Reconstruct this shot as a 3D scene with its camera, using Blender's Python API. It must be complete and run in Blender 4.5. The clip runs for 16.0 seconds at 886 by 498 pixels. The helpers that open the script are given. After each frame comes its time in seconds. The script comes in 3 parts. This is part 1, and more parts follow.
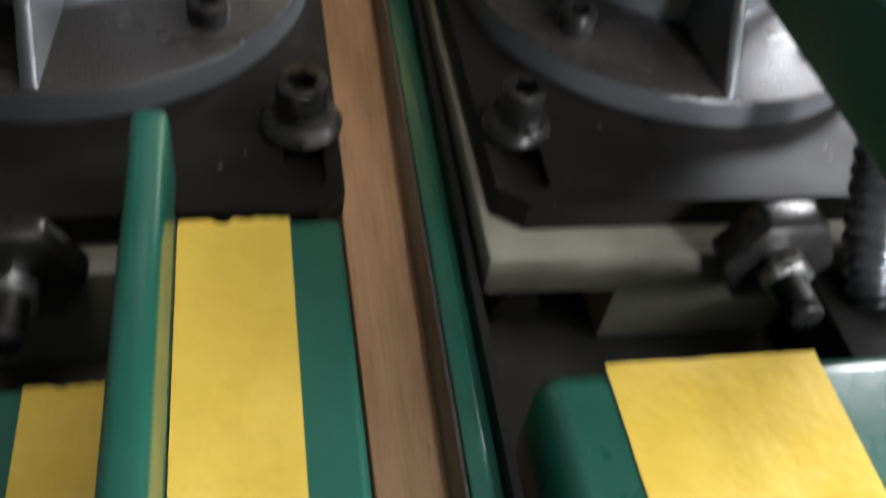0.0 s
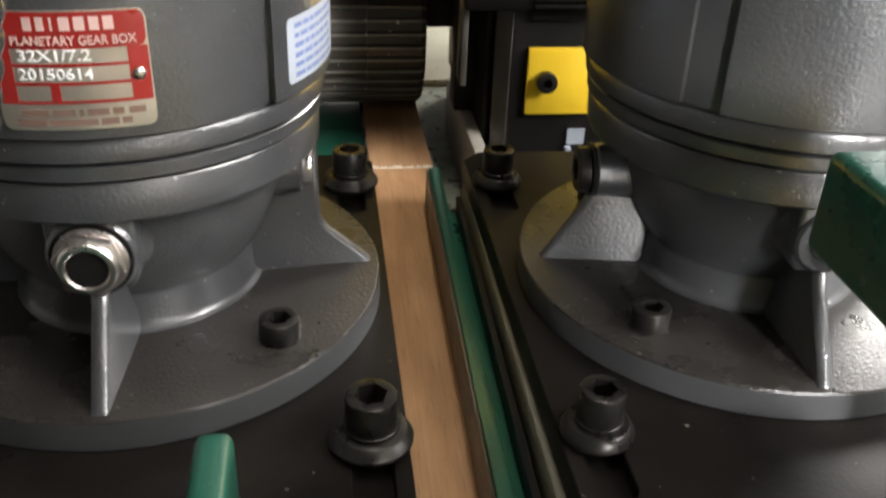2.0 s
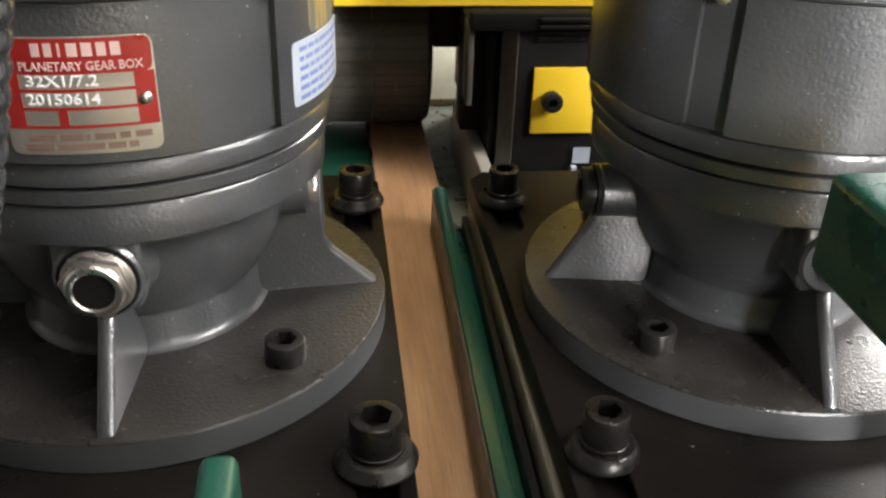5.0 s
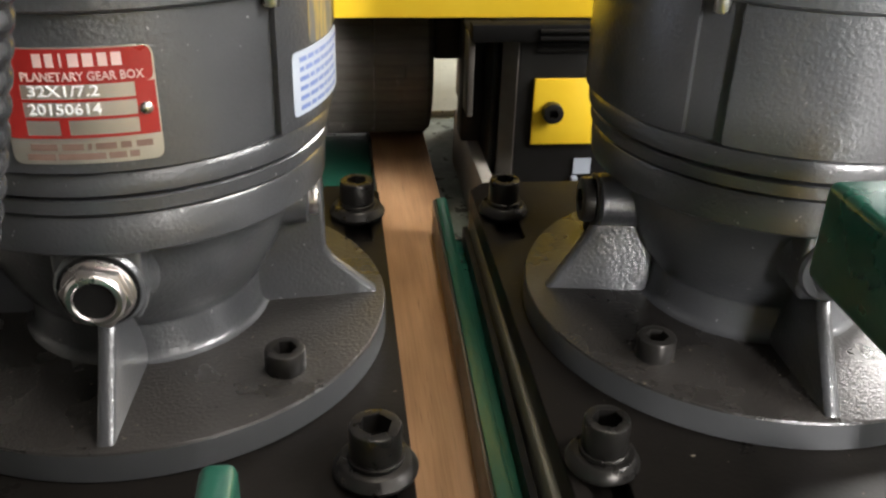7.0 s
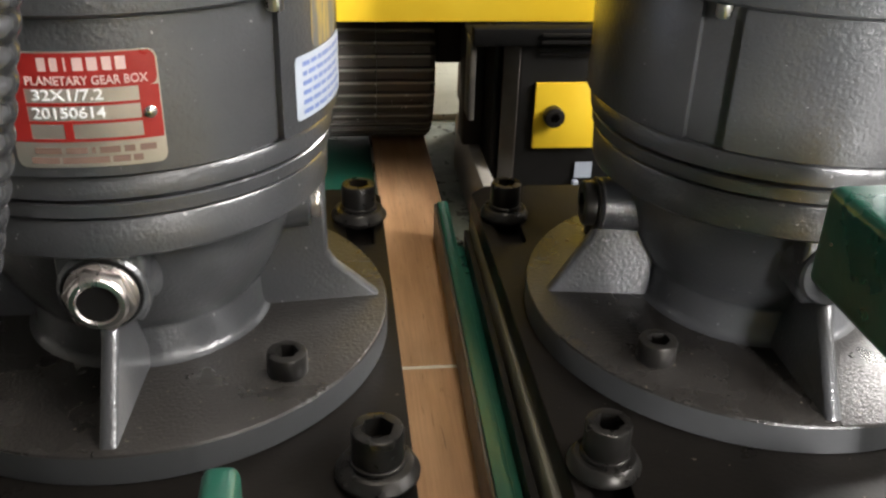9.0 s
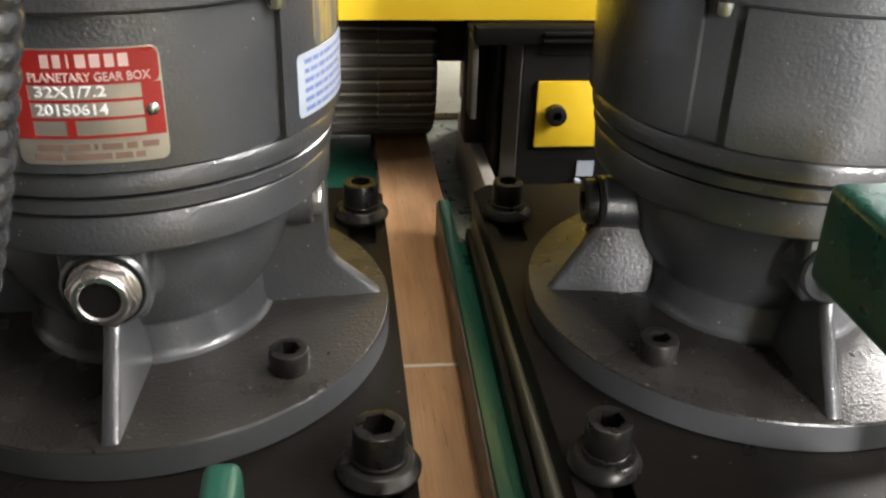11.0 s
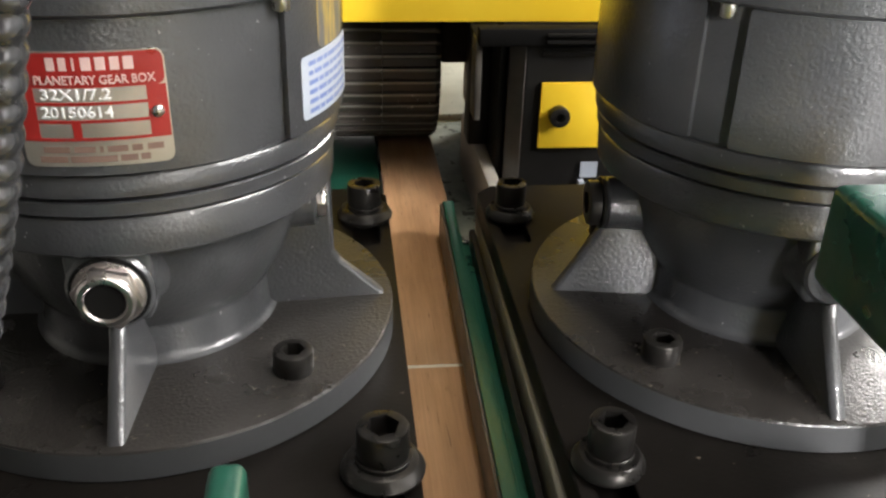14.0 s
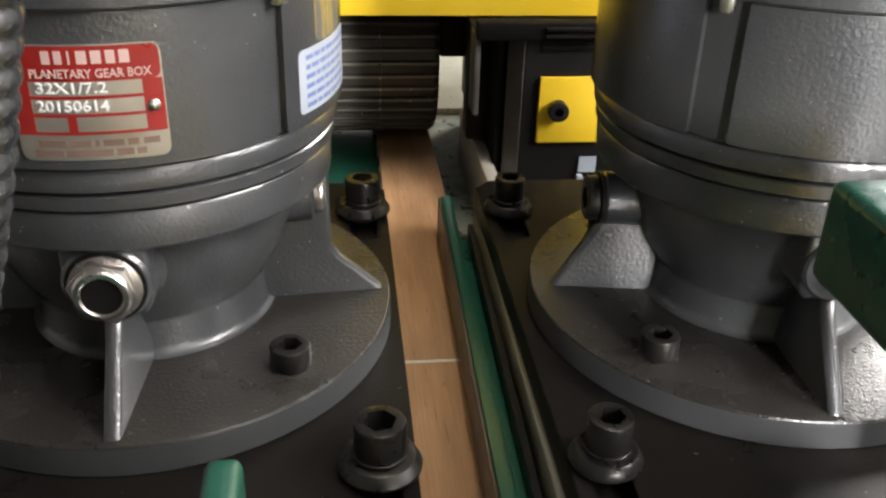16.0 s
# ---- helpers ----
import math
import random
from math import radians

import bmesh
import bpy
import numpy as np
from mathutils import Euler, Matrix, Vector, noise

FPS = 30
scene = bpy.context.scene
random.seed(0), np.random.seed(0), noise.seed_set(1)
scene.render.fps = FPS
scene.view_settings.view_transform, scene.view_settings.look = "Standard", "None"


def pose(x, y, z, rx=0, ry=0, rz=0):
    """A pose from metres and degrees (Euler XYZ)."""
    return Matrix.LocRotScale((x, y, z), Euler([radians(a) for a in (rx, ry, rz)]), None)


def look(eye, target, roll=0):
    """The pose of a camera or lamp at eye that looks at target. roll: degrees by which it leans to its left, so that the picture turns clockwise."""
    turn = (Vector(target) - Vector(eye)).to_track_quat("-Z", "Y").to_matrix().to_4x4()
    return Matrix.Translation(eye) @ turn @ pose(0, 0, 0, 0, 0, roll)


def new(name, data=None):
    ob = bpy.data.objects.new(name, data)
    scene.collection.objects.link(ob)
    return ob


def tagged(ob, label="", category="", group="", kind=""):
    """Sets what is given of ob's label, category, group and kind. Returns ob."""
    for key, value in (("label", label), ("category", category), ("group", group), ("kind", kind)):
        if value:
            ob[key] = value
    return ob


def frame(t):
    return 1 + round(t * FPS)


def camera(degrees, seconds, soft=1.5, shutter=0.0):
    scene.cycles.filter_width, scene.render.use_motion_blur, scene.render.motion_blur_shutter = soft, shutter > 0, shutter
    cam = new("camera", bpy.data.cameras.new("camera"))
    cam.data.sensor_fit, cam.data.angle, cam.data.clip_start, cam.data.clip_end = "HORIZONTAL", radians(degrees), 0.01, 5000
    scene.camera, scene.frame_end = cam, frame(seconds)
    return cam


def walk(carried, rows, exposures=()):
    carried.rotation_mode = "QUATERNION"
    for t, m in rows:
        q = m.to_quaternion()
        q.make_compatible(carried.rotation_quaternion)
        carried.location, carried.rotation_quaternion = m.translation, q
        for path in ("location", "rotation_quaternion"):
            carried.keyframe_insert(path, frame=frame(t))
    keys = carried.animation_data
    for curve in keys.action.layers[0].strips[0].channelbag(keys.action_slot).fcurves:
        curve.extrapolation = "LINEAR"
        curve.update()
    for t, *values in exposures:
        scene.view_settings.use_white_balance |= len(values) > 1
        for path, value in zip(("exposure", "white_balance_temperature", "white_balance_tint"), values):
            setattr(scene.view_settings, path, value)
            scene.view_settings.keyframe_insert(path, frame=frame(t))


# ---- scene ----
cam = camera(51.87, 16.0, soft=2.4, shutter=0.8)
PATH = [
    (0.0, pose(-0.0186, -0.2719, 0.2384, 41.64, -7.38, -9.16)),
    (0.2, pose(-0.0180, -0.2716, 0.2387, 45.52, -6.92, -9.83)),
    (0.5, pose(-0.0141, -0.2604, 0.2311, 48.44, -3.58, -7.06)),
    (0.8, pose(-0.0127, -0.2536, 0.2272, 52.03, -2.42, -6.39)),
    (1.0, pose(-0.0123, -0.2552, 0.2269, 53.44, -2.24, -6.50)),
    (1.5, pose(-0.0126, -0.2572, 0.2280, 56.85, -2.35, -6.66)),
    (2.0, pose(-0.0134, -0.2598, 0.2322, 60.21, -2.05, -7.04)),
    (2.5, pose(-0.0129, -0.2592, 0.2318, 61.19, -1.97, -7.05)),
    (3.0, pose(-0.0119, -0.2587, 0.2319, 61.02, -1.87, -7.00)),
    (3.5, pose(-0.0114, -0.2593, 0.2316, 61.13, -1.70, -6.91)),
    (4.0, pose(-0.0123, -0.2599, 0.2332, 61.19, -1.65, -6.79)),
    (6.5, pose(-0.0112, -0.2607, 0.2347, 61.75, -1.61, -6.60)),
    (7.0, pose(-0.0110, -0.2617, 0.2339, 62.00, -1.53, -6.53)),
    (7.5, pose(-0.0114, -0.2611, 0.2346, 61.93, -1.62, -6.48)),
    (8.0, pose(-0.0111, -0.2620, 0.2346, 62.07, -1.55, -6.43)),
    (8.5, pose(-0.0112, -0.2615, 0.2337, 62.17, -1.57, -6.45)),
    (9.0, pose(-0.0118, -0.2624, 0.2344, 62.21, -1.59, -6.48)),
    (11.5, pose(-0.0115, -0.2634, 0.2340, 62.14, -1.62, -6.27)),
    (12.0, pose(-0.0119, -0.2633, 0.2354, 62.02, -1.71, -6.30)),
    (12.5, pose(-0.0116, -0.2630, 0.2355, 61.99, -1.67, -6.19)),
    (13.0, pose(-0.0121, -0.2633, 0.2360, 62.03, -1.59, -6.17)),
    (13.5, pose(-0.0121, -0.2635, 0.2354, 62.13, -1.51, -6.15)),
    (14.0, pose(-0.0116, -0.2642, 0.2347, 62.22, -1.45, -6.11)),
    (14.5, pose(-0.0116, -0.2624, 0.2363, 61.96, -1.54, -6.16)),
    (15.0, pose(-0.0116, -0.2632, 0.2353, 62.10, -1.52, -6.22)),
    (15.5, pose(-0.0115, -0.2626, 0.2351, 61.96, -1.56, -6.26)),
    (16.0, pose(-0.0110, -0.2631, 0.2345, 61.85, -1.59, -6.12)),
]
EXPOSURES = [(0.0, -0.15, 5800, 10), (1.0, -0.1, 6100, 10), (2.0, 0.08, 6350, 10), (16.0, 0.08, 6350, 10)]
walk(cam, PATH, EXPOSURES)

# ---- world and light ----
world = bpy.data.worlds.new("factory_sky")
scene.world = world
world.use_nodes = True
wn = world.node_tree.nodes
sky = wn.new("ShaderNodeTexSky")
sky.sky_type = 'NISHITA'
sky.sun_disc = False
sky.sun_elevation = radians(40)
sky.sun_rotation = radians(90)
world.node_tree.links.new(sky.outputs[0], wn["Background"].inputs[0])
wn["Background"].inputs[1].default_value = 0.1


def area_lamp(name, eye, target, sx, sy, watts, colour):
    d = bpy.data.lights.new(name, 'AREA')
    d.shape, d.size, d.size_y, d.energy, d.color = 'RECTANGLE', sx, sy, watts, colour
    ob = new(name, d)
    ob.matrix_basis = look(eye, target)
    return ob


# daylight of assumed side and end windows and unseen ceiling tubes, fitted to highlights
area_lamp("assumed_window_light", (2.40, -0.95, 1.70), (0.15, 0.05, 0.1), 1.2, 1.4, 165, (1.0, 0.965, 0.92))
area_lamp("assumed_window_light", (2.30, 2.50, 1.60), (0.1, 0.05, 0.0), 1.1, 0.85, 150, (1.0, 0.95, 0.88))
area_lamp("assumed_window_light", (1.88, -6.93, 1.75), (0.2, 0.05, 0.1), 1.2, 2.0, 1900, (1.0, 0.965, 0.93))
area_lamp("assumed_tube_light", (0.3, -0.4, 3.36), (0.3, -0.4, 0), 0.2, 2.3, 42, (1.0, 0.92, 0.8))


# ---- materials ----
def nodes(name, rough, metal=0.0, spec=0.5, coat=0.0):
    m = bpy.data.materials.new(name)
    m.use_nodes = True
    nt = m.node_tree
    b = nt.nodes["Principled BSDF"]
    b.inputs["Roughness"].default_value = rough
    b.inputs["Metallic"].default_value = metal
    b.inputs["Specular IOR Level"].default_value = spec
    b.inputs["Coat Weight"].default_value = coat
    b.inputs["Coat Roughness"].default_value = 0.1
    return m, nt, b


def noise_node(nt, scale, detail=4.0, rough=0.55, squash=None):
    tc = nt.nodes.new("ShaderNodeTexCoord")
    n = nt.nodes.new("ShaderNodeTexNoise")
    n.inputs["Scale"].default_value = scale
    n.inputs["Detail"].default_value = detail
    n.inputs["Roughness"].default_value = rough
    if squash:
        mp = nt.nodes.new("ShaderNodeMapping")
        mp.inputs["Scale"].default_value = squash
        nt.links.new(tc.outputs["Object"], mp.inputs["Vector"])
        nt.links.new(mp.outputs[0], n.inputs["Vector"])
    else:
        nt.links.new(tc.outputs["Object"], n.inputs["Vector"])
    return n


def ramp(nt, src, stops):
    r = nt.nodes.new("ShaderNodeValToRGB")
    els = r.color_ramp.elements
    els[0].position, els[0].color = stops[0][0], (*stops[0][1], 1)
    els[1].position, els[1].color = stops[-1][0], (*stops[-1][1], 1)
    for p, c in stops[1:-1]:
        e = els.new(p)
        e.color = (*c, 1)
    nt.links.new(src, r.inputs[0])
    return r


def mix(nt, fac, a, b, mode='MIX'):
    m = nt.nodes.new("ShaderNodeMix")
    m.data_type, m.blend_type = 'RGBA', mode
    if isinstance(fac, float):
        m.inputs[0].default_value = fac
    else:
        nt.links.new(fac, m.inputs[0])
    for sock, v in ((m.inputs[6], a), (m.inputs[7], b)):
        if isinstance(v, tuple):
            sock.default_value = (*v, 1)
        else:
            nt.links.new(v, sock)
    return m.outputs[2]


def surface(name, c1, c2, rough=0.4, metal=0.0, scale=30.0, bump=0.0, bscale=200.0, rvar=0.1, spec=0.5, coat=0.0,
            squash=None, speck=None, dist=0.001, fine=None):
    """Two-tone surface: broad stains, fine grain in the relief and in the gloss, optional specks."""
    m, nt, b = nodes(name, rough, metal, spec, coat)
    n1 = noise_node(nt, scale, 5.0, 0.6, squash)
    col = ramp(nt, n1.outputs["Fac"], [(0.3, c1), (0.7, c2)]).outputs[0]
    n2 = noise_node(nt, bscale, 3.0, 0.5, squash)
    if fine:
        f = ramp(nt, n2.outputs["Fac"], [(0.35, (fine[0],) * 3), (0.65, (fine[1],) * 3)]).outputs[0]
        col = mix(nt, 1.0, col, f, 'MULTIPLY')
    if speck:
        n3 = noise_node(nt, speck[0], 2.0, 0.5)
        s = ramp(nt, n3.outputs["Fac"], [(speck[1], (0, 0, 0)), (speck[1] + 0.04, (1, 1, 1))]).outputs[0]
        col = mix(nt, s, col, speck[2])
    nt.links.new(col, b.inputs["Base Color"])
    mr = nt.nodes.new("ShaderNodeMapRange")
    mr.inputs[1].default_value, mr.inputs[2].default_value = 0.3, 0.7
    mr.inputs[3].default_value, mr.inputs[4].default_value = max(0.03, rough - rvar), min(1, rough + rvar)
    nt.links.new(n1.outputs["Fac"], mr.inputs[0])
    nt.links.new(mr.outputs[0], b.inputs["Roughness"])
    if bump:
        bp = nt.nodes.new("ShaderNodeBump")
        bp.inputs["Strength"].default_value = bump
        bp.inputs["Distance"].default_value = dist
        nt.links.new(n2.outputs["Fac"], bp.inputs["Height"])
        nt.links.new(bp.outputs[0], b.inputs["Normal"])
        if coat:
            nt.links.new(bp.outputs[0], b.inputs["Coat Normal"])
    return m


GREY = surface("grey_enamel", (0.033, 0.034, 0.0365), (0.05, 0.051, 0.054), 0.34, 0, 14, 0.30, 620, 0.08, 0.5, 0.95,
               speck=(420, 0.73, (0.22, 0.22, 0.22)), dist=0.0009)
GREYROUGH = surface("grey_casting", (0.0145, 0.0129, 0.0116), (0.027, 0.0243, 0.0222), 0.29, 0, 26, 0.42, 640, 0.1, 0.4, 0.35, dist=0.0011,
                    speck=(330, 0.72, (0.15, 0.13, 0.1)))
GREYRIM = surface("grey_turned_rim", (0.044, 0.045, 0.047), (0.062, 0.063, 0.065), 0.4, 0.0, 20, 0.12, 300, 0.06, dist=0.0006)
BLACKPLATE = surface("blackened_steel", (0.006, 0.0053, 0.0047), (0.012, 0.0103, 0.009), 0.36, 0.0, 22, 0.2, 500, 0.1, 0.09,
                     speck=(240, 0.74, (0.16, 0.14, 0.11)), dist=0.0005)
BLACKOX = surface("black_oxide", (0.024, 0.022, 0.0205), (0.044, 0.041, 0.038), 0.33, 0.7, 60, 0.1, 500, 0.1, dist=0.0004)
BLACKPAINT = surface("black_paint", (0.008, 0.0074, 0.0068), (0.014, 0.013, 0.012), 0.42, 0, 30, 0.1, 300, 0.1, 0.22, dist=0.0005)
GREEN = surface("green_enamel", (0.008, 0.066, 0.042), (0.014, 0.088, 0.058), 0.33, 0, 18, 0.16, 220, 0.08, 0.5, 0.25,
                speck=(300, 0.75, (0.1, 0.25, 0.17)), dist=0.0008)
YELLOW = surface("yellow_film", (0.5, 0.335, 0.03), (0.62, 0.44, 0.06), 0.4, 0, 26, 0.4, 55, 0.1, dist=0.004)
YELLOWPAINT = surface("yellow_paint", (0.78, 0.5, 0.02), (0.84, 0.57, 0.03), 0.4, 0, 20, 0.08, 200, 0.06, dist=0.0006)
CREAM = surface("cream_paint", (0.42, 0.42, 0.34), (0.52, 0.52, 0.43), 0.5, 0, 24, 0.2, 260, 0.08,
                speck=(190, 0.7, (0.06, 0.05, 0.04)), dist=0.0006)
# darker, yellower cream for the cast bases
DULLCREAM = surface("dull_cream_paint", (0.15, 0.14, 0.105), (0.225, 0.21, 0.16), 0.5, 0, 24, 0.2, 260, 0.08,
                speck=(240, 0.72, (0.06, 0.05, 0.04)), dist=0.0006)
BED = surface("worn_bed_paint", (0.14, 0.17, 0.14), (0.36, 0.38, 0.33), 0.42, 0.1, 38, 0.2, 200, 0.12,
              speck=(90, 0.62, (0.07, 0.075, 0.06)), dist=0.0006)
STEEL = surface("roller_steel", (0.08, 0.069, 0.059), (0.135, 0.119, 0.104), 0.4, 0.4, 30, 0.2, 300, 0.1, squash=(0.3, 1, 1), dist=0.0005,
                speck=(260, 0.73, (0.75, 0.75, 0.72)))
BRIGHT = surface("bright_steel", (0.55, 0.54, 0.52), (0.66, 0.65, 0.62), 0.28, 1.0, 40, 0.1, 300, 0.08, dist=0.0004)
CHROME = surface("nickel_plating", (0.78, 0.72, 0.70), (0.86, 0.8, 0.78), 0.27, 1.0, 60, 0.05, 300, 0.05, dist=0.0003)
HOSE = surface("conduit_metal", (0.07, 0.07, 0.074), (0.11, 0.11, 0.115), 0.23, 0.7, 60, 0.1, 300, 0.08, dist=0.0004)
DARK = surface("dark_socket", (0.005, 0.0048, 0.0045), (0.009, 0.0085, 0.008), 0.7, 0, 60, 0.1, 300, 0.1, 0.08)
SILVER = surface("silver_foil", (0.36, 0.34, 0.29), (0.5, 0.47, 0.41), 0.34, 0.75, 30, 0.05, 300, 0.08)
RED = surface("red_print", (0.22, 0.010, 0.0085), (0.28, 0.017, 0.014), 0.32, 0, 30, 0.05, 300, 0.06)
WORNSTEEL = surface("worn_steel", (0.27, 0.25, 0.215), (0.42, 0.39, 0.345), 0.4, 0.2, 30, 0.2, 220, 0.1, dist=0.0005)
# brown tone painting light on stand edges and shade on the guide bar's side
LITSHADE = surface("lit_shade_tone", (0.05, 0.044, 0.038), (0.1, 0.09, 0.078), 0.42, 0.2, 30, 0.2, 220, 0.1, dist=0.0005)
# dark tone painting the shade on the bed between fence, guards and bases
SHADEBED = surface("shaded_bed", (0.02, 0.018, 0.016), (0.045, 0.042, 0.036), 0.55, 0, 20, 0.3, 200, 0.1)
WHITE = surface("white_print", (0.75, 0.75, 0.75), (0.85, 0.85, 0.85), 0.4, 0, 60, 0.0, 300, 0.05)
PINK = surface("pale_print", (0.52, 0.36, 0.33), (0.6, 0.43, 0.4), 0.4, 0, 60, 0.0, 300, 0.05)
INK = surface("dark_red_ink", (0.14, 0.085, 0.065), (0.19, 0.12, 0.095), 0.4, 0, 60, 0.0, 300, 0.05)
STICKER = surface("white_sticker", (0.3, 0.335, 0.39), (0.39, 0.42, 0.47), 0.35, 0, 40, 0.05, 200, 0.06)
BLUEINK = surface("blue_ink", (0.1, 0.15, 0.33), (0.15, 0.2, 0.4), 0.4, 0, 60, 0.0, 300, 0.05)
CONCRETE = surface("concrete_floor", (0.1, 0.098, 0.09), (0.17, 0.165, 0.155), 0.6, 0, 2.0, 0.2, 60, 0.1)
PLASTER = surface("painted_wall", (0.4, 0.39, 0.37), (0.5, 0.49, 0.465), 0.7, 0, 1.5, 0.1, 50, 0.1)
# dark, so the added light-blocking wall throws little light back on the left motor
BLOCKWALL = surface("dark_block_wall", (0.07, 0.067, 0.063), (0.1, 0.097, 0.091), 0.6, 0, 1.5, 0.1, 50, 0.1)
GLUE = surface("pale_board_end", (0.62, 0.6, 0.52), (0.75, 0.72, 0.64), 0.6, 0, 120, 0.4, 400, 0.1)


def wood_material():
    m, nt, b = nodes("oak_board", 0.5)
    n1 = noise_node(nt, 9.0, 4.0, 0.6, (5.0, 0.8, 1.0))
    base = ramp(nt, n1.outputs["Fac"], [(0.3, (0.37, 0.2, 0.095)), (0.5, (0.48, 0.275, 0.14)), (0.72, (0.58, 0.36, 0.2))]).outputs[0]
    n2 = noise_node(nt, 160.0, 3.0, 0.7, (6.0, 0.12, 1.0))
    fine = ramp(nt, n2.outputs["Fac"], [(0.35, (0.84, 0.84, 0.84)), (0.6, (1.0, 1.0, 1.0))]).outputs[0]
    col = mix(nt, 1.0, base, fine, 'MULTIPLY')
    n3 = noise_node(nt, 260.0, 2.0, 0.5, (4.0, 0.25, 1.0))
    pores = ramp(nt, n3.outputs["Fac"], [(0.66, (0, 0, 0)), (0.74, (0.6, 0.6, 0.6))]).outputs[0]
    col = mix(nt, pores, col, (0.14, 0.07, 0.035))
    n4 = noise_node(nt, 16.0, 2.0, 0.5, (1.0, 0.6, 1.0))
    blotch = ramp(nt, n4.outputs["Fac"], [(0.35, (0.82, 0.8, 0.78)), (0.65, (1.08, 1.08, 1.08))]).outputs[0]
    col = mix(nt, 1.0, col, blotch, 'MULTIPLY')
    nt.links.new(col, b.inputs["Base Color"])
    bp = nt.nodes.new("ShaderNodeBump")
    bp.inputs["Strength"].default_value = 0.2
    bp.inputs["Distance"].default_value = 0.0006
    nt.links.new(n2.outputs["Fac"], bp.inputs["Height"])
    nt.links.new(bp.outputs[0], b.inputs["Normal"])
    return m


WOOD = wood_material()


# ---- mesh helpers ----
def box(bm, x0, x1, y0, y1, z0, z1, bevel=0.0, seg=2):
    vs = [bm.verts.new((x, y, z)) for x in (x0, x1) for y in (y0, y1) for z in (z0, z1)]
    fs = [bm.faces.new([vs[i] for i in q]) for q in ((0, 1, 3, 2), (4, 6, 7, 5), (0, 4, 5, 1), (2, 3, 7, 6), (0, 2, 6, 4), (1, 5, 7, 3))]
    if bevel:
        es = list({e for f in fs for e in f.edges})
        bmesh.ops.bevel(bm, geom=es, offset=bevel, segments=seg, affect='EDGES', profile=0.5, clamp_overlap=True)
    return bm


def lathe(bm, profile, seg=64, m=Matrix.Identity(4)):
    """Turns (radius, height) pairs about z; ends at radius 0 close."""
    rings = []
    for r, z in profile:
        if r < 1e-7:
            rings.append([bm.verts.new(m @ Vector((0, 0, z)))])
        else:
            rings.append([bm.verts.new(m @ Vector((r * math.cos(2 * math.pi * i / seg), r * math.sin(2 * math.pi * i / seg), z))) for i in range(seg)])
    for a, b in zip(rings, rings[1:]):
        for i in range(seg):
            j = (i + 1) % seg
            if len(a) == 1:
                bm.faces.new((a[0], b[j], b[i]))
            elif len(b) == 1:
                bm.faces.new((a[i], a[j], b[0]))
            else:
                bm.faces.new((a[i], a[j], b[j], b[i]))
    return rings


def prism(bm, poly, depth, m=Matrix.Identity(4), bevel=0.0, seg=2):
    """A polygon in x, y drawn out along z by depth, centred."""
    a = [bm.verts.new(m @ Vector((x, y, -depth / 2))) for x, y in poly]
    b = [bm.verts.new(m @ Vector((x, y, depth / 2))) for x, y in poly]
    n = len(poly)
    fs = [bm.faces.new(a[::-1]), bm.faces.new(b)] + [bm.faces.new((a[i], a[(i + 1) % n], b[(i + 1) % n], b[i])) for i in range(n)]
    if bevel:
        es = list({e for f in fs for e in f.edges})
        bmesh.ops.bevel(bm, geom=es, offset=bevel, segments=seg, affect='EDGES', profile=0.5, clamp_overlap=True)


def rib_prism(bm, poly, ridge, foot, m, rounding):
    """A cast rib: polygon in radius and height; its ridge is rounded and its sides slope out to a wider foot."""
    low = min(z for _, z in poly)
    n, rows = len(poly), []
    for k in range(11):
        s = math.sin(math.pi / 2 * (k / 5 - 1))
        drop = rounding * (1 - math.sqrt(max(0.0, 1 - s * s)))
        row = []
        for x, z in poly:
            crest = x > 0.05 and z > low + 1e-6
            half = (foot if z <= low + 1e-6 and x < 0.09 else ridge) / 2
            row.append(bm.verts.new(m @ Vector((x - (0.72 * drop if crest else 0), s * half, z - (0.6 * drop if crest else 0)))))
        rows.append(row)
    for p, q in zip(rows, rows[1:]):
        for i in range(n):
            bm.faces.new((p[i], q[i], q[(i + 1) % n], p[(i + 1) % n]))
    bm.faces.new(rows[0])
    bm.faces.new(rows[-1][::-1])


def plate_with_holes(bm, outer, holes, z0, z1):
    """A flat plate with through holes."""
    edges = []
    loops = []
    for loop in [outer] + holes:
        vs = [bm.verts.new((x, y, z1)) for x, y in loop]
        loops.append(vs)
        edges += [bm.edges.new((vs[i], vs[(i + 1) % len(vs)])) for i in range(len(vs))]
    bmesh.ops.triangle_fill(bm, use_beauty=True, use_dissolve=False, edges=edges, normal=(0, 0, 1))
    top = list(bm.faces)
    low = {v: bm.verts.new((v.co.x, v.co.y, z0)) for vs in loops for v in vs}
    for f in top:
        bm.faces.new([low[v] for v in reversed(f.verts)])
    for vs in loops:
        for i in range(len(vs)):
            a, b = vs[i], vs[(i + 1) % len(vs)]
            bm.faces.new((a, b, low[b], low[a]))


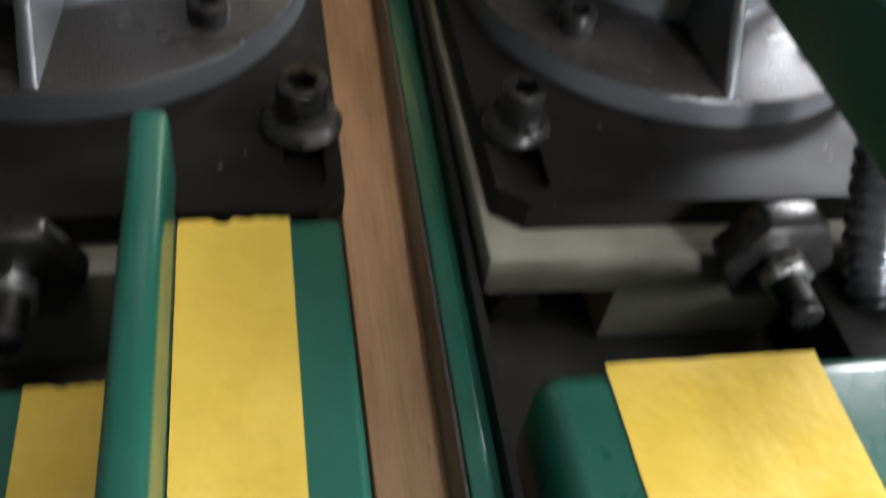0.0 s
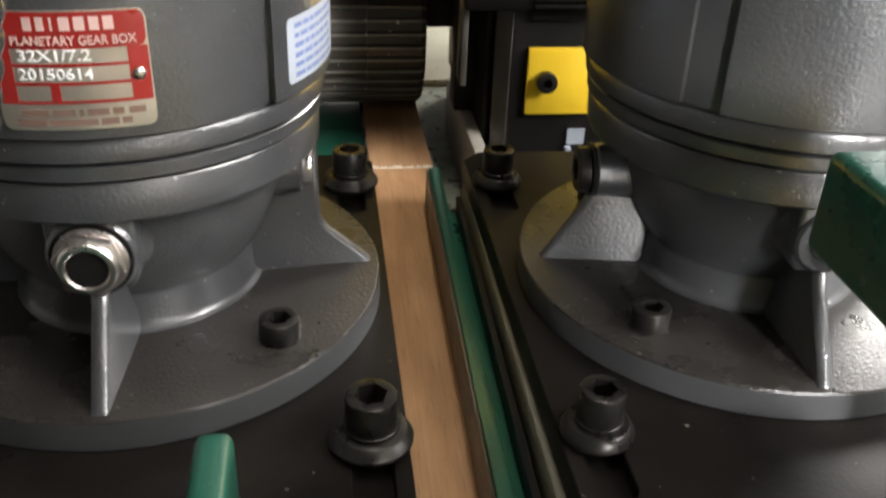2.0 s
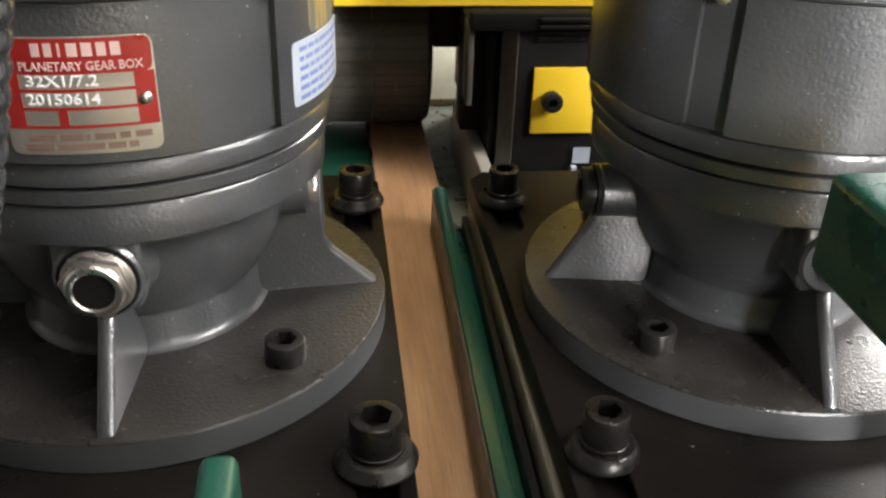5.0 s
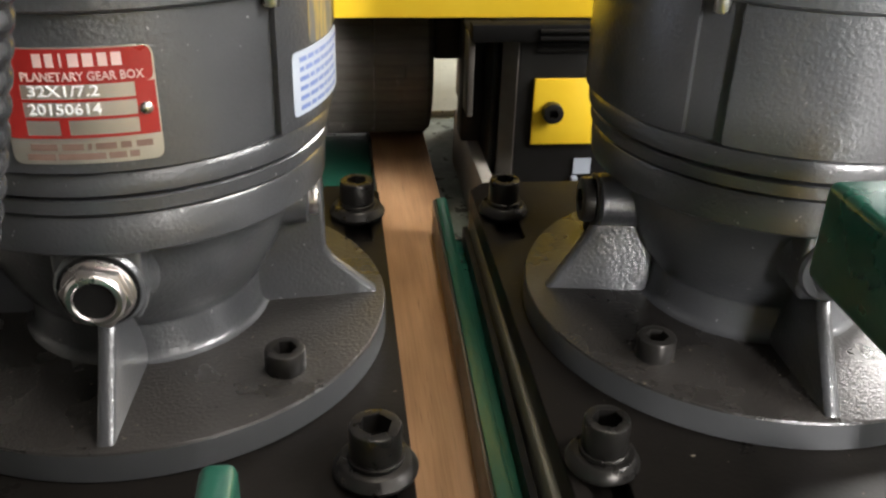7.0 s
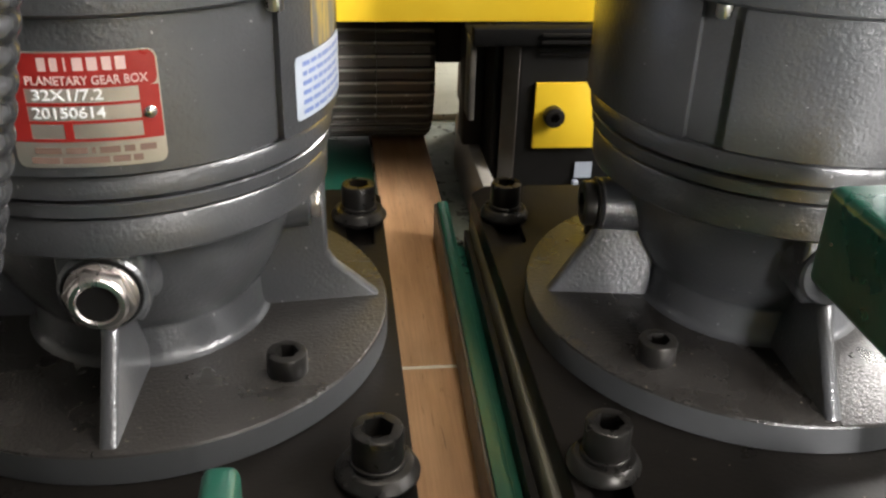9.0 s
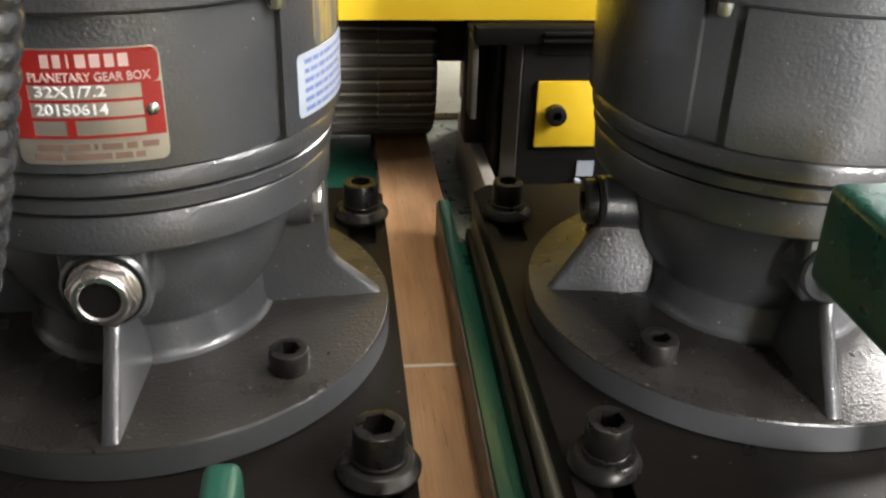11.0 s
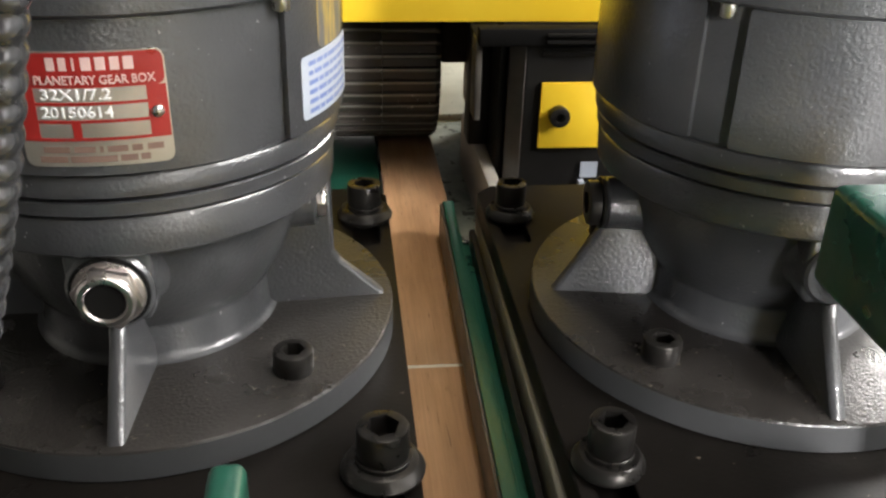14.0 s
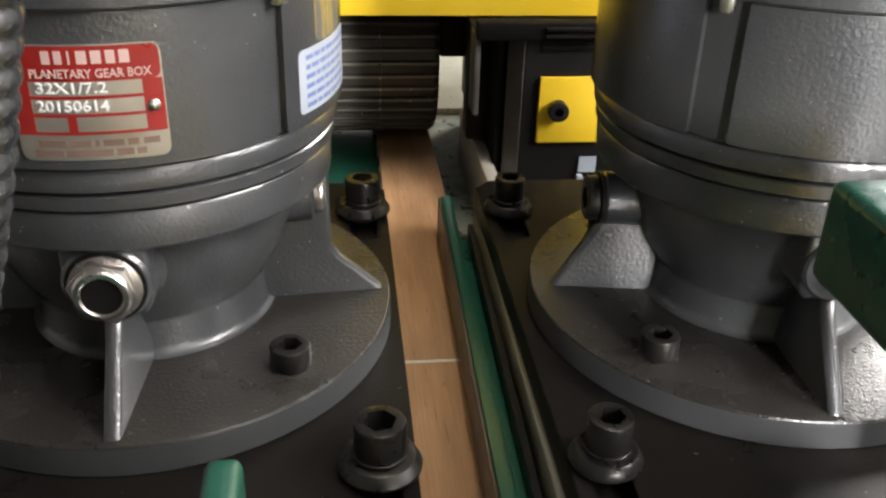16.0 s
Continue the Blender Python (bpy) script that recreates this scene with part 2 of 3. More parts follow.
def cap_screw(bm, r, h, key, m=Matrix.Identity(4), seg=40):
    """A socket head: knurl-less cylinder, rounded rim, six-sided socket."""
    c = min(0.0012, r * 0.14)
    rings = lathe(bm, [(r * 0.97, 0), (r, 0.0004), (r, h - c), (r - c * 0.3, h - c * 0.3), (r - c, h)], seg, m)
    top = rings[-1]
    hexa = [bm.verts.new(m @ Vector((key * math.cos(math.pi * i / 3), key * math.sin(math.pi * i / 3), h))) for i in range(6)]
    for i in range(6):
        s = [top[(round(seg * i / 6) + k) % seg] for k in range(round(seg * (i + 1) / 6) - round(seg * i / 6) + 1)]
        bm.faces.new(s + [hexa[(i + 1) % 6], hexa[i]])
    low = [bm.verts.new(m @ Vector((key * math.cos(math.pi * i / 3), key * math.sin(math.pi * i / 3), h * 0.35))) for i in range(6)]
    for i in range(6):
        bm.faces.new((hexa[i], hexa[(i + 1) % 6], low[(i + 1) % 6], low[i]))
    bm.faces.new(low)


def cyl_patch(bm, r, a0, a1, z0, z1, thick=0.0004, round_c=0.0):
    """A curved label on a cylinder about z; degrees. round_c rounds its corners."""
    n = max(4, int(abs(a1 - a0) / (0.3 if round_c else 1.2)))
    cols = []
    for i in range(n + 1):
        a = a0 + (a1 - a0) * i / n
        s = min(abs(a - a0), abs(a1 - a)) * math.pi / 180 * r
        cut = 0.0
        if round_c and s < round_c:
            cut = round_c - math.sqrt(max(0, round_c ** 2 - (round_c - s) ** 2))
        ca, sa = math.cos(radians(a)), math.sin(radians(a))
        cols.append([bm.verts.new((q * ca, q * sa, z)) for q in (r, r + thick) for z in (z0 + cut, z1 - cut)])
    for p, q in zip(cols, cols[1:]):
        bm.faces.new((p[2], q[2], q[3], p[3]))
        bm.faces.new((p[0], q[0], q[2], p[2]))
        bm.faces.new((p[3], q[3], q[1], p[1]))
    bm.faces.new((cols[0][0], cols[0][2], cols[0][3], cols[0][1]))
    bm.faces.new((cols[-1][0], cols[-1][1], cols[-1][3], cols[-1][2]))


def lettering(bm, words, size, r, a_mid, z, squeeze=1.0):
    """Built-in font, bent round a cylinder about z; its baseline's middle at a_mid degrees and height z."""
    cu = bpy.data.curves.new("words", 'FONT')
    cu.body, cu.size, cu.align_x, cu.extrude, cu.resolution_u = words, size, 'CENTER', 0.0002, 3
    cu.offset = size * 0.012
    ob = new("words", cu)
    bpy.context.view_layer.update()
    me = bpy.data.meshes.new_from_object(ob.evaluated_get(bpy.context.evaluated_depsgraph_get()))
    for v in me.vertices:
        a = radians(a_mid) + v.co.x * squeeze / r
        q = r + 0.0001 + v.co.z
        v.co = (q * math.cos(a), q * math.sin(a), z + v.co.y)
    bm.from_mesh(me)
    bpy.data.objects.remove(ob)
    bpy.data.meshes.remove(me)


def finish(name, bm, mat, sharp=35):
    bmesh.ops.recalc_face_normals(bm, faces=bm.faces)
    for f in bm.faces:
        f.smooth = True
    for e in bm.edges:
        e.smooth = not (len(e.link_faces) == 2 and e.calc_face_angle(0) > radians(sharp))
    me = bpy.data.meshes.new(name)
    bm.to_mesh(me)
    bm.free()
    me.materials.append(mat)
    return me


def part(name, bm, mat, parent, label="", sharp=35):
    ob = new(name, finish(name, bm, mat, sharp))
    ob.parent = parent
    if label:
        tagged(ob, label)
    return ob


def thing(name, at, label, category, group="", kind=""):
    ob = new(name)
    ob.empty_display_size = 0.02
    ob.matrix_basis = at if isinstance(at, Matrix) else pose(*at)
    return tagged(ob, label, category, group, kind)


def single(name, bm, mat, at, label, category, group="", kind="", sharp=35):
    ob = new(name, finish(name, bm, mat, sharp))
    ob.matrix_basis = at if isinstance(at, Matrix) else pose(*at)
    return tagged(ob, label, category, group, kind)


def boxes(*rows, bevel=0.0, seg=2):
    bm = bmesh.new()
    for r in rows:
        box(bm, *r[:6], r[6] if len(r) > 6 else bevel, seg)
    return bm


def along(axis):
    """A pose that turns z onto the given way."""
    return Vector(axis).to_track_quat('Z', 'Y').to_matrix().to_4x4()


# ---- the hall ----
def hall():
    x0, x1, y0, y1, z0, z1 = -5.0, 2.65, -7.0, 10.0, -0.95, 3.6
    single("floor", boxes((x0 - 0.2, x1 + 0.2, y0 - 0.2, y1 + 0.2, z0 - 0.2, z0)), CONCRETE, (0, 0, 0), "grey worn concrete workshop floor", "floor", kind="structure")
    single("ceiling", boxes((x0 - 0.2, x1 + 0.2, y0 - 0.2, y1 + 0.2, z1, z1 + 0.2)), PLASTER, (0, 0, 0), "pale grey painted workshop ceiling", "ceiling", kind="structure")
    single("wall_west", boxes((x0 - 0.2, x0, y0, y1, z0, z1)), PLASTER, (0, 0, 0), "pale grey painted workshop wall", "wall", kind="structure")
    # unseen wall added to shade the left motor; boards come in through its opening
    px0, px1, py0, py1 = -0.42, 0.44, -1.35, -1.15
    single("wall_light_block", boxes((x0, px0, py0, py1, z0, z1), (px0, px1, py0, py1, 0.08, z1)), BLOCKWALL, (0, 0, 0),
           "plain dark unseen wall added to block window light, with an infeed opening", "wall", kind="structure")
    single("wall_north", boxes((x0 - 0.2, x1 + 0.2, y1, y1 + 0.2, z0, z1)), PLASTER, (0, 0, 0), "pale grey painted workshop wall", "wall", kind="structure")
    sx0, sx1, sz0, sz1 = 1.22, 2.54, 0.7, 2.8
    single("wall_south", boxes((x0 - 0.2, sx0, y0 - 0.2, y0, z0, z1), (sx1, x1 + 0.2, y0 - 0.2, y0, z0, z1),
                               (sx0, sx1, y0 - 0.2, y0, z0, sz0), (sx0, sx1, y0 - 0.2, y0, sz1, z1)), PLASTER, (0, 0, 0),
           "pale grey painted workshop wall with a window", "wall", kind="structure")
    vz = (0.6, 2.9, 1.0, 2.2)
    va, vb, vc, vd = -1.8, -0.1, 1.7, 3.3
    single("wall_east", boxes((x1, x1 + 0.2, y0, va, z0, z1), (x1, x1 + 0.2, vb, vc, z0, z1), (x1, x1 + 0.2, vd, y1, z0, z1),
                              (x1, x1 + 0.2, va, vb, z0, vz[0]), (x1, x1 + 0.2, va, vb, vz[1], z1),
                              (x1, x1 + 0.2, vc, vd, z0, vz[2]), (x1, x1 + 0.2, vc, vd, vz[3], z1)), PLASTER, (0, 0, 0),
           "pale grey painted workshop wall with two windows", "wall", kind="structure")
    # assumed windows, out of view, around the added area lamps
    for name, at, hw, hh in (("window_3", ((sx0 + sx1) / 2, y0 - 0.1, sz0, 0, 0, 90), (sx1 - sx0) / 2, sz1 - sz0), ("window_1", (x1 + 0.1, (va + vb) / 2, vz[0]), (vb - va) / 2, vz[1] - vz[0]), ("window_2", (x1 + 0.1, (vc + vd) / 2, vz[2]), (vd - vc) / 2, vz[3] - vz[2])):
        w = thing(name, at, "wide grey metal workshop window, assumed out of view", "window", kind="structure")
        part("window_frame", boxes((-0.03, 0.03, -hw, hw, 0, 0.05), (-0.03, 0.03, -hw, hw, hh - 0.05, hh), (-0.03, 0.03, -hw, -hw + 0.05, 0.05, hh - 0.05),
                                   (-0.03, 0.03, hw - 0.05, hw, 0.05, hh - 0.05), (-0.03, 0.03, -0.02, 0.02, 0.05, hh - 0.05), bevel=0.004), BRIGHT, w)
    # assumed lamp, out of view, above the added tube lamp
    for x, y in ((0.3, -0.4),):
        lamp = thing("assumed_ceiling_lamp", (x, y, 3.6), "white batten lamp with bare tubes on the ceiling, assumed out of view", "lamp")
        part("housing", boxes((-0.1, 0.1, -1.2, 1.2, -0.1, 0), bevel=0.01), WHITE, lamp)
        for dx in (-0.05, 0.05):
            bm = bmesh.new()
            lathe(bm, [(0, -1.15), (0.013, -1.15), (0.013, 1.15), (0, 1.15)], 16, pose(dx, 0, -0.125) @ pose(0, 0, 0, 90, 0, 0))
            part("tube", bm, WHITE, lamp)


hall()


WOOD_TOP = -0.048
BOARD_T = 0.02
BED_TOP = WOOD_TOP - BOARD_T


# ---- machine bed, fence and bases ----
def bed():
    b = thing("machine_bed", (0, 0, -0.95), "long cast machine bed with worn grey green paint", "machine bed")
    z = 0.95
    part("table_top", boxes((-0.30, 0.40, 0.2602, 9.5, BED_TOP - 0.03 + z, BED_TOP + z), bevel=0.0005), BED, b)
    # near half of the bed, its shade put into the colour
    part("infeed_table", boxes((-0.30, 0.40, -6.5, 0.26, BED_TOP - 0.03 + z, BED_TOP + z), bevel=0.0005), SHADEBED, b, "near table top, painted dark for the shade on it")
    part("pedestal", boxes((-0.24, 0.36, -6.3, 9.3, 0, BED_TOP - 0.03 + z), bevel=0.01), GREEN, b, "dark green painted steel pedestal")


def fence():
    f = thing("side_fence", (0.0501, 0, BED_TOP, 0, 0, -1.2), "dark green painted steel side fence beside the boards", "fence")
    h = -BED_TOP
    part("guide_bar", boxes((-0.0029, 0.0045, -1.4, 0.2850, WOOD_TOP + 0.0015 + h, -0.020 + h), bevel=0.0010), GREEN, f)
    # added dark strip: shade on the bar's board side, put in as colour
    part("side_shade_strip", boxes((-0.0045, -0.0031, -1.4, 0.2840, WOOD_TOP + 0.0015 + h, -0.0212 + h), bevel=0.0003), LITSHADE, f, "dark strip painting the shaded side of the guide bar")
    part("ledge", boxes((0.0047, 0.0115, -1.4, 0.2480, 0, -0.034 + h), bevel=0.001), GREEN, f)
    part("end_shim", boxes((0.0050, 0.0113, 0.2482, 0.2510, 0, -0.032 + h), bevel=0.0005), BRIGHT, f, "thin bare steel shim")
    # added black strip that paints the dark gap between ledge and cast base
    part("foot", boxes((0.0117, 0.0150, -1.4, 0.25, 0, -0.0245 + h)), BLACKPAINT, f)


def left_guide():
    single("guide_rail", boxes((-0.20, 0.0164, 0.285, 0.58, BED_TOP, -0.051), bevel=0.0015), GREEN, (0, 0, 0),
           "dark green painted guide rail beside the boards", "guide rail")
    single("edge_strip", boxes((0.0166, 0.0177, 0.262, 0.58, BED_TOP, -0.0470), bevel=0.0003), BRIGHT, (0, 0, 0),
           "thin bright steel edge strip along the boards", "edge strip")


def base_block(name, x0, x1, y0, y1, notch, turn=0):
    b = thing(name, pose(x0, 0.1, BED_TOP, 0, 0, turn) @ pose(-x0, -0.1, 0), "cream painted cast base under a black mounting plate", "machine base", "cast bases")
    h = -BED_TOP
    top = -0.0144
    if notch:
        nx0, nx1 = notch
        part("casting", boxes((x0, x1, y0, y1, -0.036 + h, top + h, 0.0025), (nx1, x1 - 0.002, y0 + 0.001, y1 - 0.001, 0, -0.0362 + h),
                              (x0 + 0.002, nx1, y0 + 0.03, y1 - 0.001, 0, -0.0362 + h)), DULLCREAM, b)
        bm = bmesh.new()
        lathe(bm, [(0, 0), (0.010, 0), (0.010, 0.02), (0, 0.02)], 24, pose((nx0 + nx1) / 2 - 0.008, y0 + 0.0295, 0.001 + 0.0105, 90))
        part("bolt_head", bm, BLACKOX, b, "black round bolt head in a recess")
    else:
        part("casting", boxes((x0, x1, -0.044, y1, 0, top + h), (x0, -0.0615, y0, -0.0442, 0, top + h), bevel=0.0025), DULLCREAM, b)
    return b


def mounting_plate(x0, x1, y0, y1, bolts, chamfer_left, chamfer_right):
    cx, cy = (x0 + x1) / 2, (y0 + y1) / 2
    T = 0.0142
    p = thing("mounting_plate", (cx, cy, -T), "blackened steel mounting plate with bolt slots", "mounting plate", "mounting plates")
    cl, cr = chamfer_left, chamfer_right
    outer = [(x0 + cl, y0), (x1 - cr, y0), (x1, y0 + cr * 1.1), (x1, y1 - 0.01), (x1 - 0.01, y1), (x0 + 0.01, y1), (x0, y1 - 0.01), (x0, y0 + cl * 0.8)]
    holes = []
    for bx, by in bolts:
        w, a, b, c = 0.0076, by - 0.0335, by + 0.007, 0.0035
        holes.append([(bx - w + c, a), (bx + w - c, a), (bx + w - 0.3 * c, a + 0.3 * c), (bx + w, a + c), (bx + w, b), (bx - w, b), (bx - w, a + c), (bx - w + 0.3 * c, a + 0.3 * c)])
    bm = bmesh.new()
    plate_with_holes(bm, [(x - cx, y - cy) for x, y in outer], [[(x - cx, y - cy) for x, y in h] for h in holes], 0.0082, T)
    sharp = [e for e in bm.edges if len(e.link_faces) == 2 and e.calc_face_angle(0) > 1.0 and all(v.co.z > T - 1e-5 for v in e.verts)]
    bmesh.ops.bevel(bm, geom=sharp, offset=0.0006, segments=2, affect='EDGES', clamp_overlap=True)
    prism(bm, [((x - cx) * 0.9995, (y - cy) * 0.9995) for x, y in outer], 0.008, pose(0, 0, 0.004))
    part("plate", bm, BLACKPLATE, p, sharp=20)
    return p


def clamp_bolt(x, y, turn, size):
    b = thing("clamp_bolt", (x, y, 0, 0, 0, turn), "black socket head bolt with a thick washer on the plate", "bolt", "plate clamp bolts")
    q = size
    bm = bmesh.new()
    lathe(bm, [(0.0072, 0.0002), (0.0135 * q, 0.0002), (0.0156 * q, 0.0022), (0.0157 * q, 0.0034), (0.0134 * q, 0.0070), (0.0128 * q, 0.0074), (0.0072, 0.0074), (0.0072, 0.0002)], 48)
    part("washer", bm, BLACKOX, b, "thick chamfered steel washer")
    bm = bmesh.new()
    lathe(bm, [(0.0060, 0.0075), (0.0102 * q, 0.0075), (0.0104 * q, 0.0080), (0.0104 * q, 0.0092), (0.0100 * q, 0.0095), (0.006, 0.0095)], 40)
    part("lock_ring", bm, BLACKOX, b)
    bm = bmesh.new()
    cap_screw(bm, 0.0096 * q, 0.0130, 0.0062 * q, pose(0, 0, 0.0096))
    part("screw_head", bm, BLACKOX, b)
    bm = bmesh.new()
    lathe(bm, [(0, -0.0049), (0.0058, -0.0049), (0.0058, 0.0095), (0, 0.0095)], 20)
    part("shank", bm, BLACKOX, b)


# ---- gear motors ----
def gear_motor(cx, cy, inner, marked, turn):
    """inner: the way of the second oil plug, degrees. marked: carries the maker's plate and a sticker. turn: of the lower casting."""
    g = thing("gear_motor", (cx, cy, 0), "grey enamelled planetary gear motor on a round bolted flange" if not marked else
              "grey planetary gear motor with a red maker's plate", "gear motor", "gear motors")
    zf, R = 0.0139, 0.1068
    bm = bmesh.new()
    lathe(bm, [(0, 0.0001), (R - 0.0006, 0.0001), (R, 0.0007), (R, zf - 0.0012)], 160)
    part("flange_rim", bm, GREYRIM, g, "lighter turned flange edge")
    bm = bmesh.new()
    lathe(bm, [(R, zf - 0.0012), (R - 0.0005, zf - 0.0003), (R - 0.0014, zf), (0, zf + 0.0002)], 160)
    part("flange", bm, GREYROUGH, g)
    bm = bmesh.new()
    lathe(bm, [(0.0, zf - 0.001), (0.0540, zf - 0.0002), (0.0518, 0.0146), (0.0505, 0.0160), (0.0498, 0.0185), (0.0492, 0.0290), (0.0490, 0.0302), (0.0494, 0.0312), (0.0512, 0.0332),
               (0.0552, 0.0395), (0.0599, 0.0490), (0.0637, 0.0600), (0.0656, 0.0700), (0.0662, 0.0775), (0.0680, 0.0786), (0.0795, 0.0792), (0.0810, 0.0805),
               (0.0815, 0.0935), (0.0808, 0.0946)], 128)
    part("gear_case", bm, GREY, g)
    bm = bmesh.new()
    lathe(bm, [(0.0808, 0.0946), (0.0775, 0.0948), (0.0775, 0.0962), (0.0820, 0.0964), (0.0828, 0.0966), (0.0828, 0.1012), (0.0822, 0.1018)], 128)
    part("lower_ring", bm, GREY, g)
    bm = bmesh.new()
    lathe(bm, [(0.0822, 0.1018), (0.0780, 0.1019), (0.0780, 0.1033), (0.0832, 0.1035), (0.0842, 0.1040), (0.0845, 0.1100), (0.0836, 0.1116)], 128)
    part("upper_ring", bm, GREY, g)
    bm = bmesh.new()
    lathe(bm, [(0.0836, 0.1116), (0.0826, 0.1120), (0.0828, 0.1128), (0.0840, 0.1136), (0.0842, 0.1600), (0.0840, 0.1655)], 128)
    part("ring_gear_body", bm, GREY, g)
    bm = bmesh.new()
    lathe(bm, [(0.0840, 0.1656), (0.0890, 0.1656), (0.0905, 0.1668), (0.0908, 0.1790), (0.0895, 0.1805), (0.0740, 0.1808), (0.0720, 0.183)], 128)
    part("motor_adapter", bm, GREY, g)
    bm = bmesh.new()
    prof = []
    n = 160
    for k in range(n):
        a = 2 * math.pi * k / n
        r = 0.074 if (k // 2) % 2 else 0.066
        prof.append((r * math.cos(a), r * math.sin(a)))
    prism(bm, prof, 0.12, pose(0, 0, 0.2432))
    part("motor_housing", bm, GREY, g)
    bm = bmesh.new()
    lathe(bm, [(0, 0.3035), (0.073, 0.3035), (0.075, 0.306), (0.075, 0.335), (0.068, 0.345), (0, 0.347)], 64)
    part("fan_cover", bm, GREY, g)
    # stiffening ribs
    tall = [(0.046, zf - 0.0006), (0.1030, zf - 0.0006), (0.1022, zf + 0.0018), (0.0835, 0.0325), (0.0800, 0.0380), (0.0795, 0.0800), (0.062, 0.0800), (0.046, 0.030)]
    low = [(0.046, zf - 0.0006), (0.1035, zf - 0.0006), (0.1020, zf + 0.0022), (0.0800, 0.0440), (0.0760, 0.0520), (0.062, 0.0560), (0.046, 0.030)]
    short = [(0.046, zf - 0.0006), (0.0985, zf - 0.0006), (0.0968, zf + 0.0016), (0.0800, 0.0440), (0.0780, 0.0480), (0.062, 0.0500), (0.046, 0.030)]
    for k in range(4):
        a = 90 * k
        poly = low if a == 270 else short if (a == inner and not marked) else tall
        bm = bmesh.new()
        rib_prism(bm, poly, 0.0066, 0.0138, pose(0, 0, 0, 0, 0, a + (0 if a == 270 and marked else turn)), 0.0028)
        part("rib", bm, GREY, g, sharp=50)
    # bosses with oil plugs; the front one grows out of an upright pad
    for a, plug in ((270, marked), (inner, False)):
        w = a + (0 if marked else turn)
        m = pose(0, 0, 0.0642 if a == 270 or marked else 0.0592, 0, 0, w) @ pose(0, 0, 0, 0, 90, 0)
        br = (0.0160 if marked else 0.0140) if a == 270 else 0.0122
        if a == 270:
            bm = bmesh.new()
            hw = br - 0.0003
            prism(bm, [(-hw, 0.0560), (-hw * 0.8, 0.0500), (hw * 0.8, 0.0500), (hw, 0.0560), (hw, 0.0798), (-hw, 0.0798)], 0.034,
                  pose(0, 0, 0, 0, 0, w) @ pose(0.0588, 0, 0) @ pose(0, 0, 0, 0, 0, 90) @ pose(0, 0, 0, 90, 0, 0), 0.0022, 3)
            part("pad", bm, GREY, g, sharp=50)
        bm = bmesh.new()
        flat = 0.0045 if marked and a == inner else 0.0
        root = 0.006 if a == 270 else 0.0015
        lathe(bm, [(br + root, 0.052), (br + root * 0.2, 0.0655), (br, 0.069 - flat / 2), (br, 0.0765 - flat), (br - 0.0012, 0.0778 - flat), (0.006, 0.0778 - flat)], 40, m)
        part("plug_boss", bm, GREY, g)
        bm = bmesh.new()
        if plug:
            # dark ring: the shadow round the plug, put in as colour
            lathe(bm, [(0.0143, 0.0777), (0.0144, 0.0782), (0.0138, 0.0784), (0.010, 0.0784)], 40, m)
            part("shadow_ring", bm, DARK, g, "dark ring painting the shaded gap round the oil plug")
            bm = bmesh.new()
            lathe(bm, [(0.0130, 0.0785), (0.0132, 0.0789), (0.0130, 0.0795), (0.0122, 0.0800), (0.008, 0.0801)], 48, m)
            pl = part("oil_plug", bm, CHROME, g, "shiny nickel plated hexagon oil plug")
            bm = bmesh.new()
            hexa = [(0.0130 * math.cos(math.pi * i / 3 + 0.3), 0.0130 * math.sin(math.pi * i / 3 + 0.3)) for i in range(6)]
            prism(bm, hexa, 0.0040, m @ pose(0, 0, 0.0822), 0.0009, 2)
            part("hexagon", bm, CHROME, pl)
            bm = bmesh.new()
            lathe(bm, [(0.0106, 0.0841), (0.0104, 0.0852), (0.0096, 0.0860), (0.0080, 0.0861), (0.0073, 0.0855), (0.0071, 0.0846)], 48, m)
            part("collar", bm, CHROME, pl)
            bm = bmesh.new()
            lathe(bm, [(0.0072, 0.0852), (0.0, 0.0849)], 32, m)
            part("sight_disc", bm, DARK, pl, "dark round sight disc")
        elif marked:
            cap_screw(bm, 0.0080, 0.004, 0.0045, m @ pose(0, 0, 0.0778 - flat))
            part("oil_plug", bm, CHROME, g, "bright socket oil plug")
        elif a == 270:
            cap_screw(bm, 0.0084, 0.0012, 0.0045, m @ pose(0, 0, 0.0778))
            part("oil_plug", bm, GREY, g, "grey painted socket oil plug")
        else:
            cap_screw(bm, 0.0104, 0.0055, 0.0058, m @ pose(0, 0, 0.0796))
            lathe(bm, [(0.0119, 0.0779), (0.0122, 0.0783), (0.0119, 0.0793), (0.007, 0.0795)], 40, m)
            part("oil_plug", bm, BLACKOX, g, "black socket oil plug")
    # flange screws
    for k in range(4):
        a = radians(45 + 90 * k + turn)
        rs = 0.0862 if marked else 0.0846
        bm = bmesh.new()
        cap_screw(bm, 0.0083, 0.0100, 0.0050, pose(rs * math.cos(a), rs * math.sin(a), zf, 0, 0, 17 * k + 8))
        part("flange_screw", bm, BLACKOX, g, "black socket head screw")
    # raised panels of the ring gear body, with a channel and a screw end between them
    for k in range(4):
        a = 90 * k
        bm = bmesh.new()
        cyl_patch(bm, 0.0835, a - (12.0 if k == 2 and not marked else 39.9), a + 39.5, 0.1135, 0.1648, 0.0032, 0.0010)
        bmesh.ops.bevel(bm, geom=[e for e in bm.edges if len(e.link_faces) == 2 and e.calc_face_angle(0) > 0.8], offset=0.0019, segments=4, affect='EDGES', clamp_overlap=True)
        part("side_panel", bm, GREY, g)
        sa = a + 45 + (4.0 if marked and k == 3 else 0)
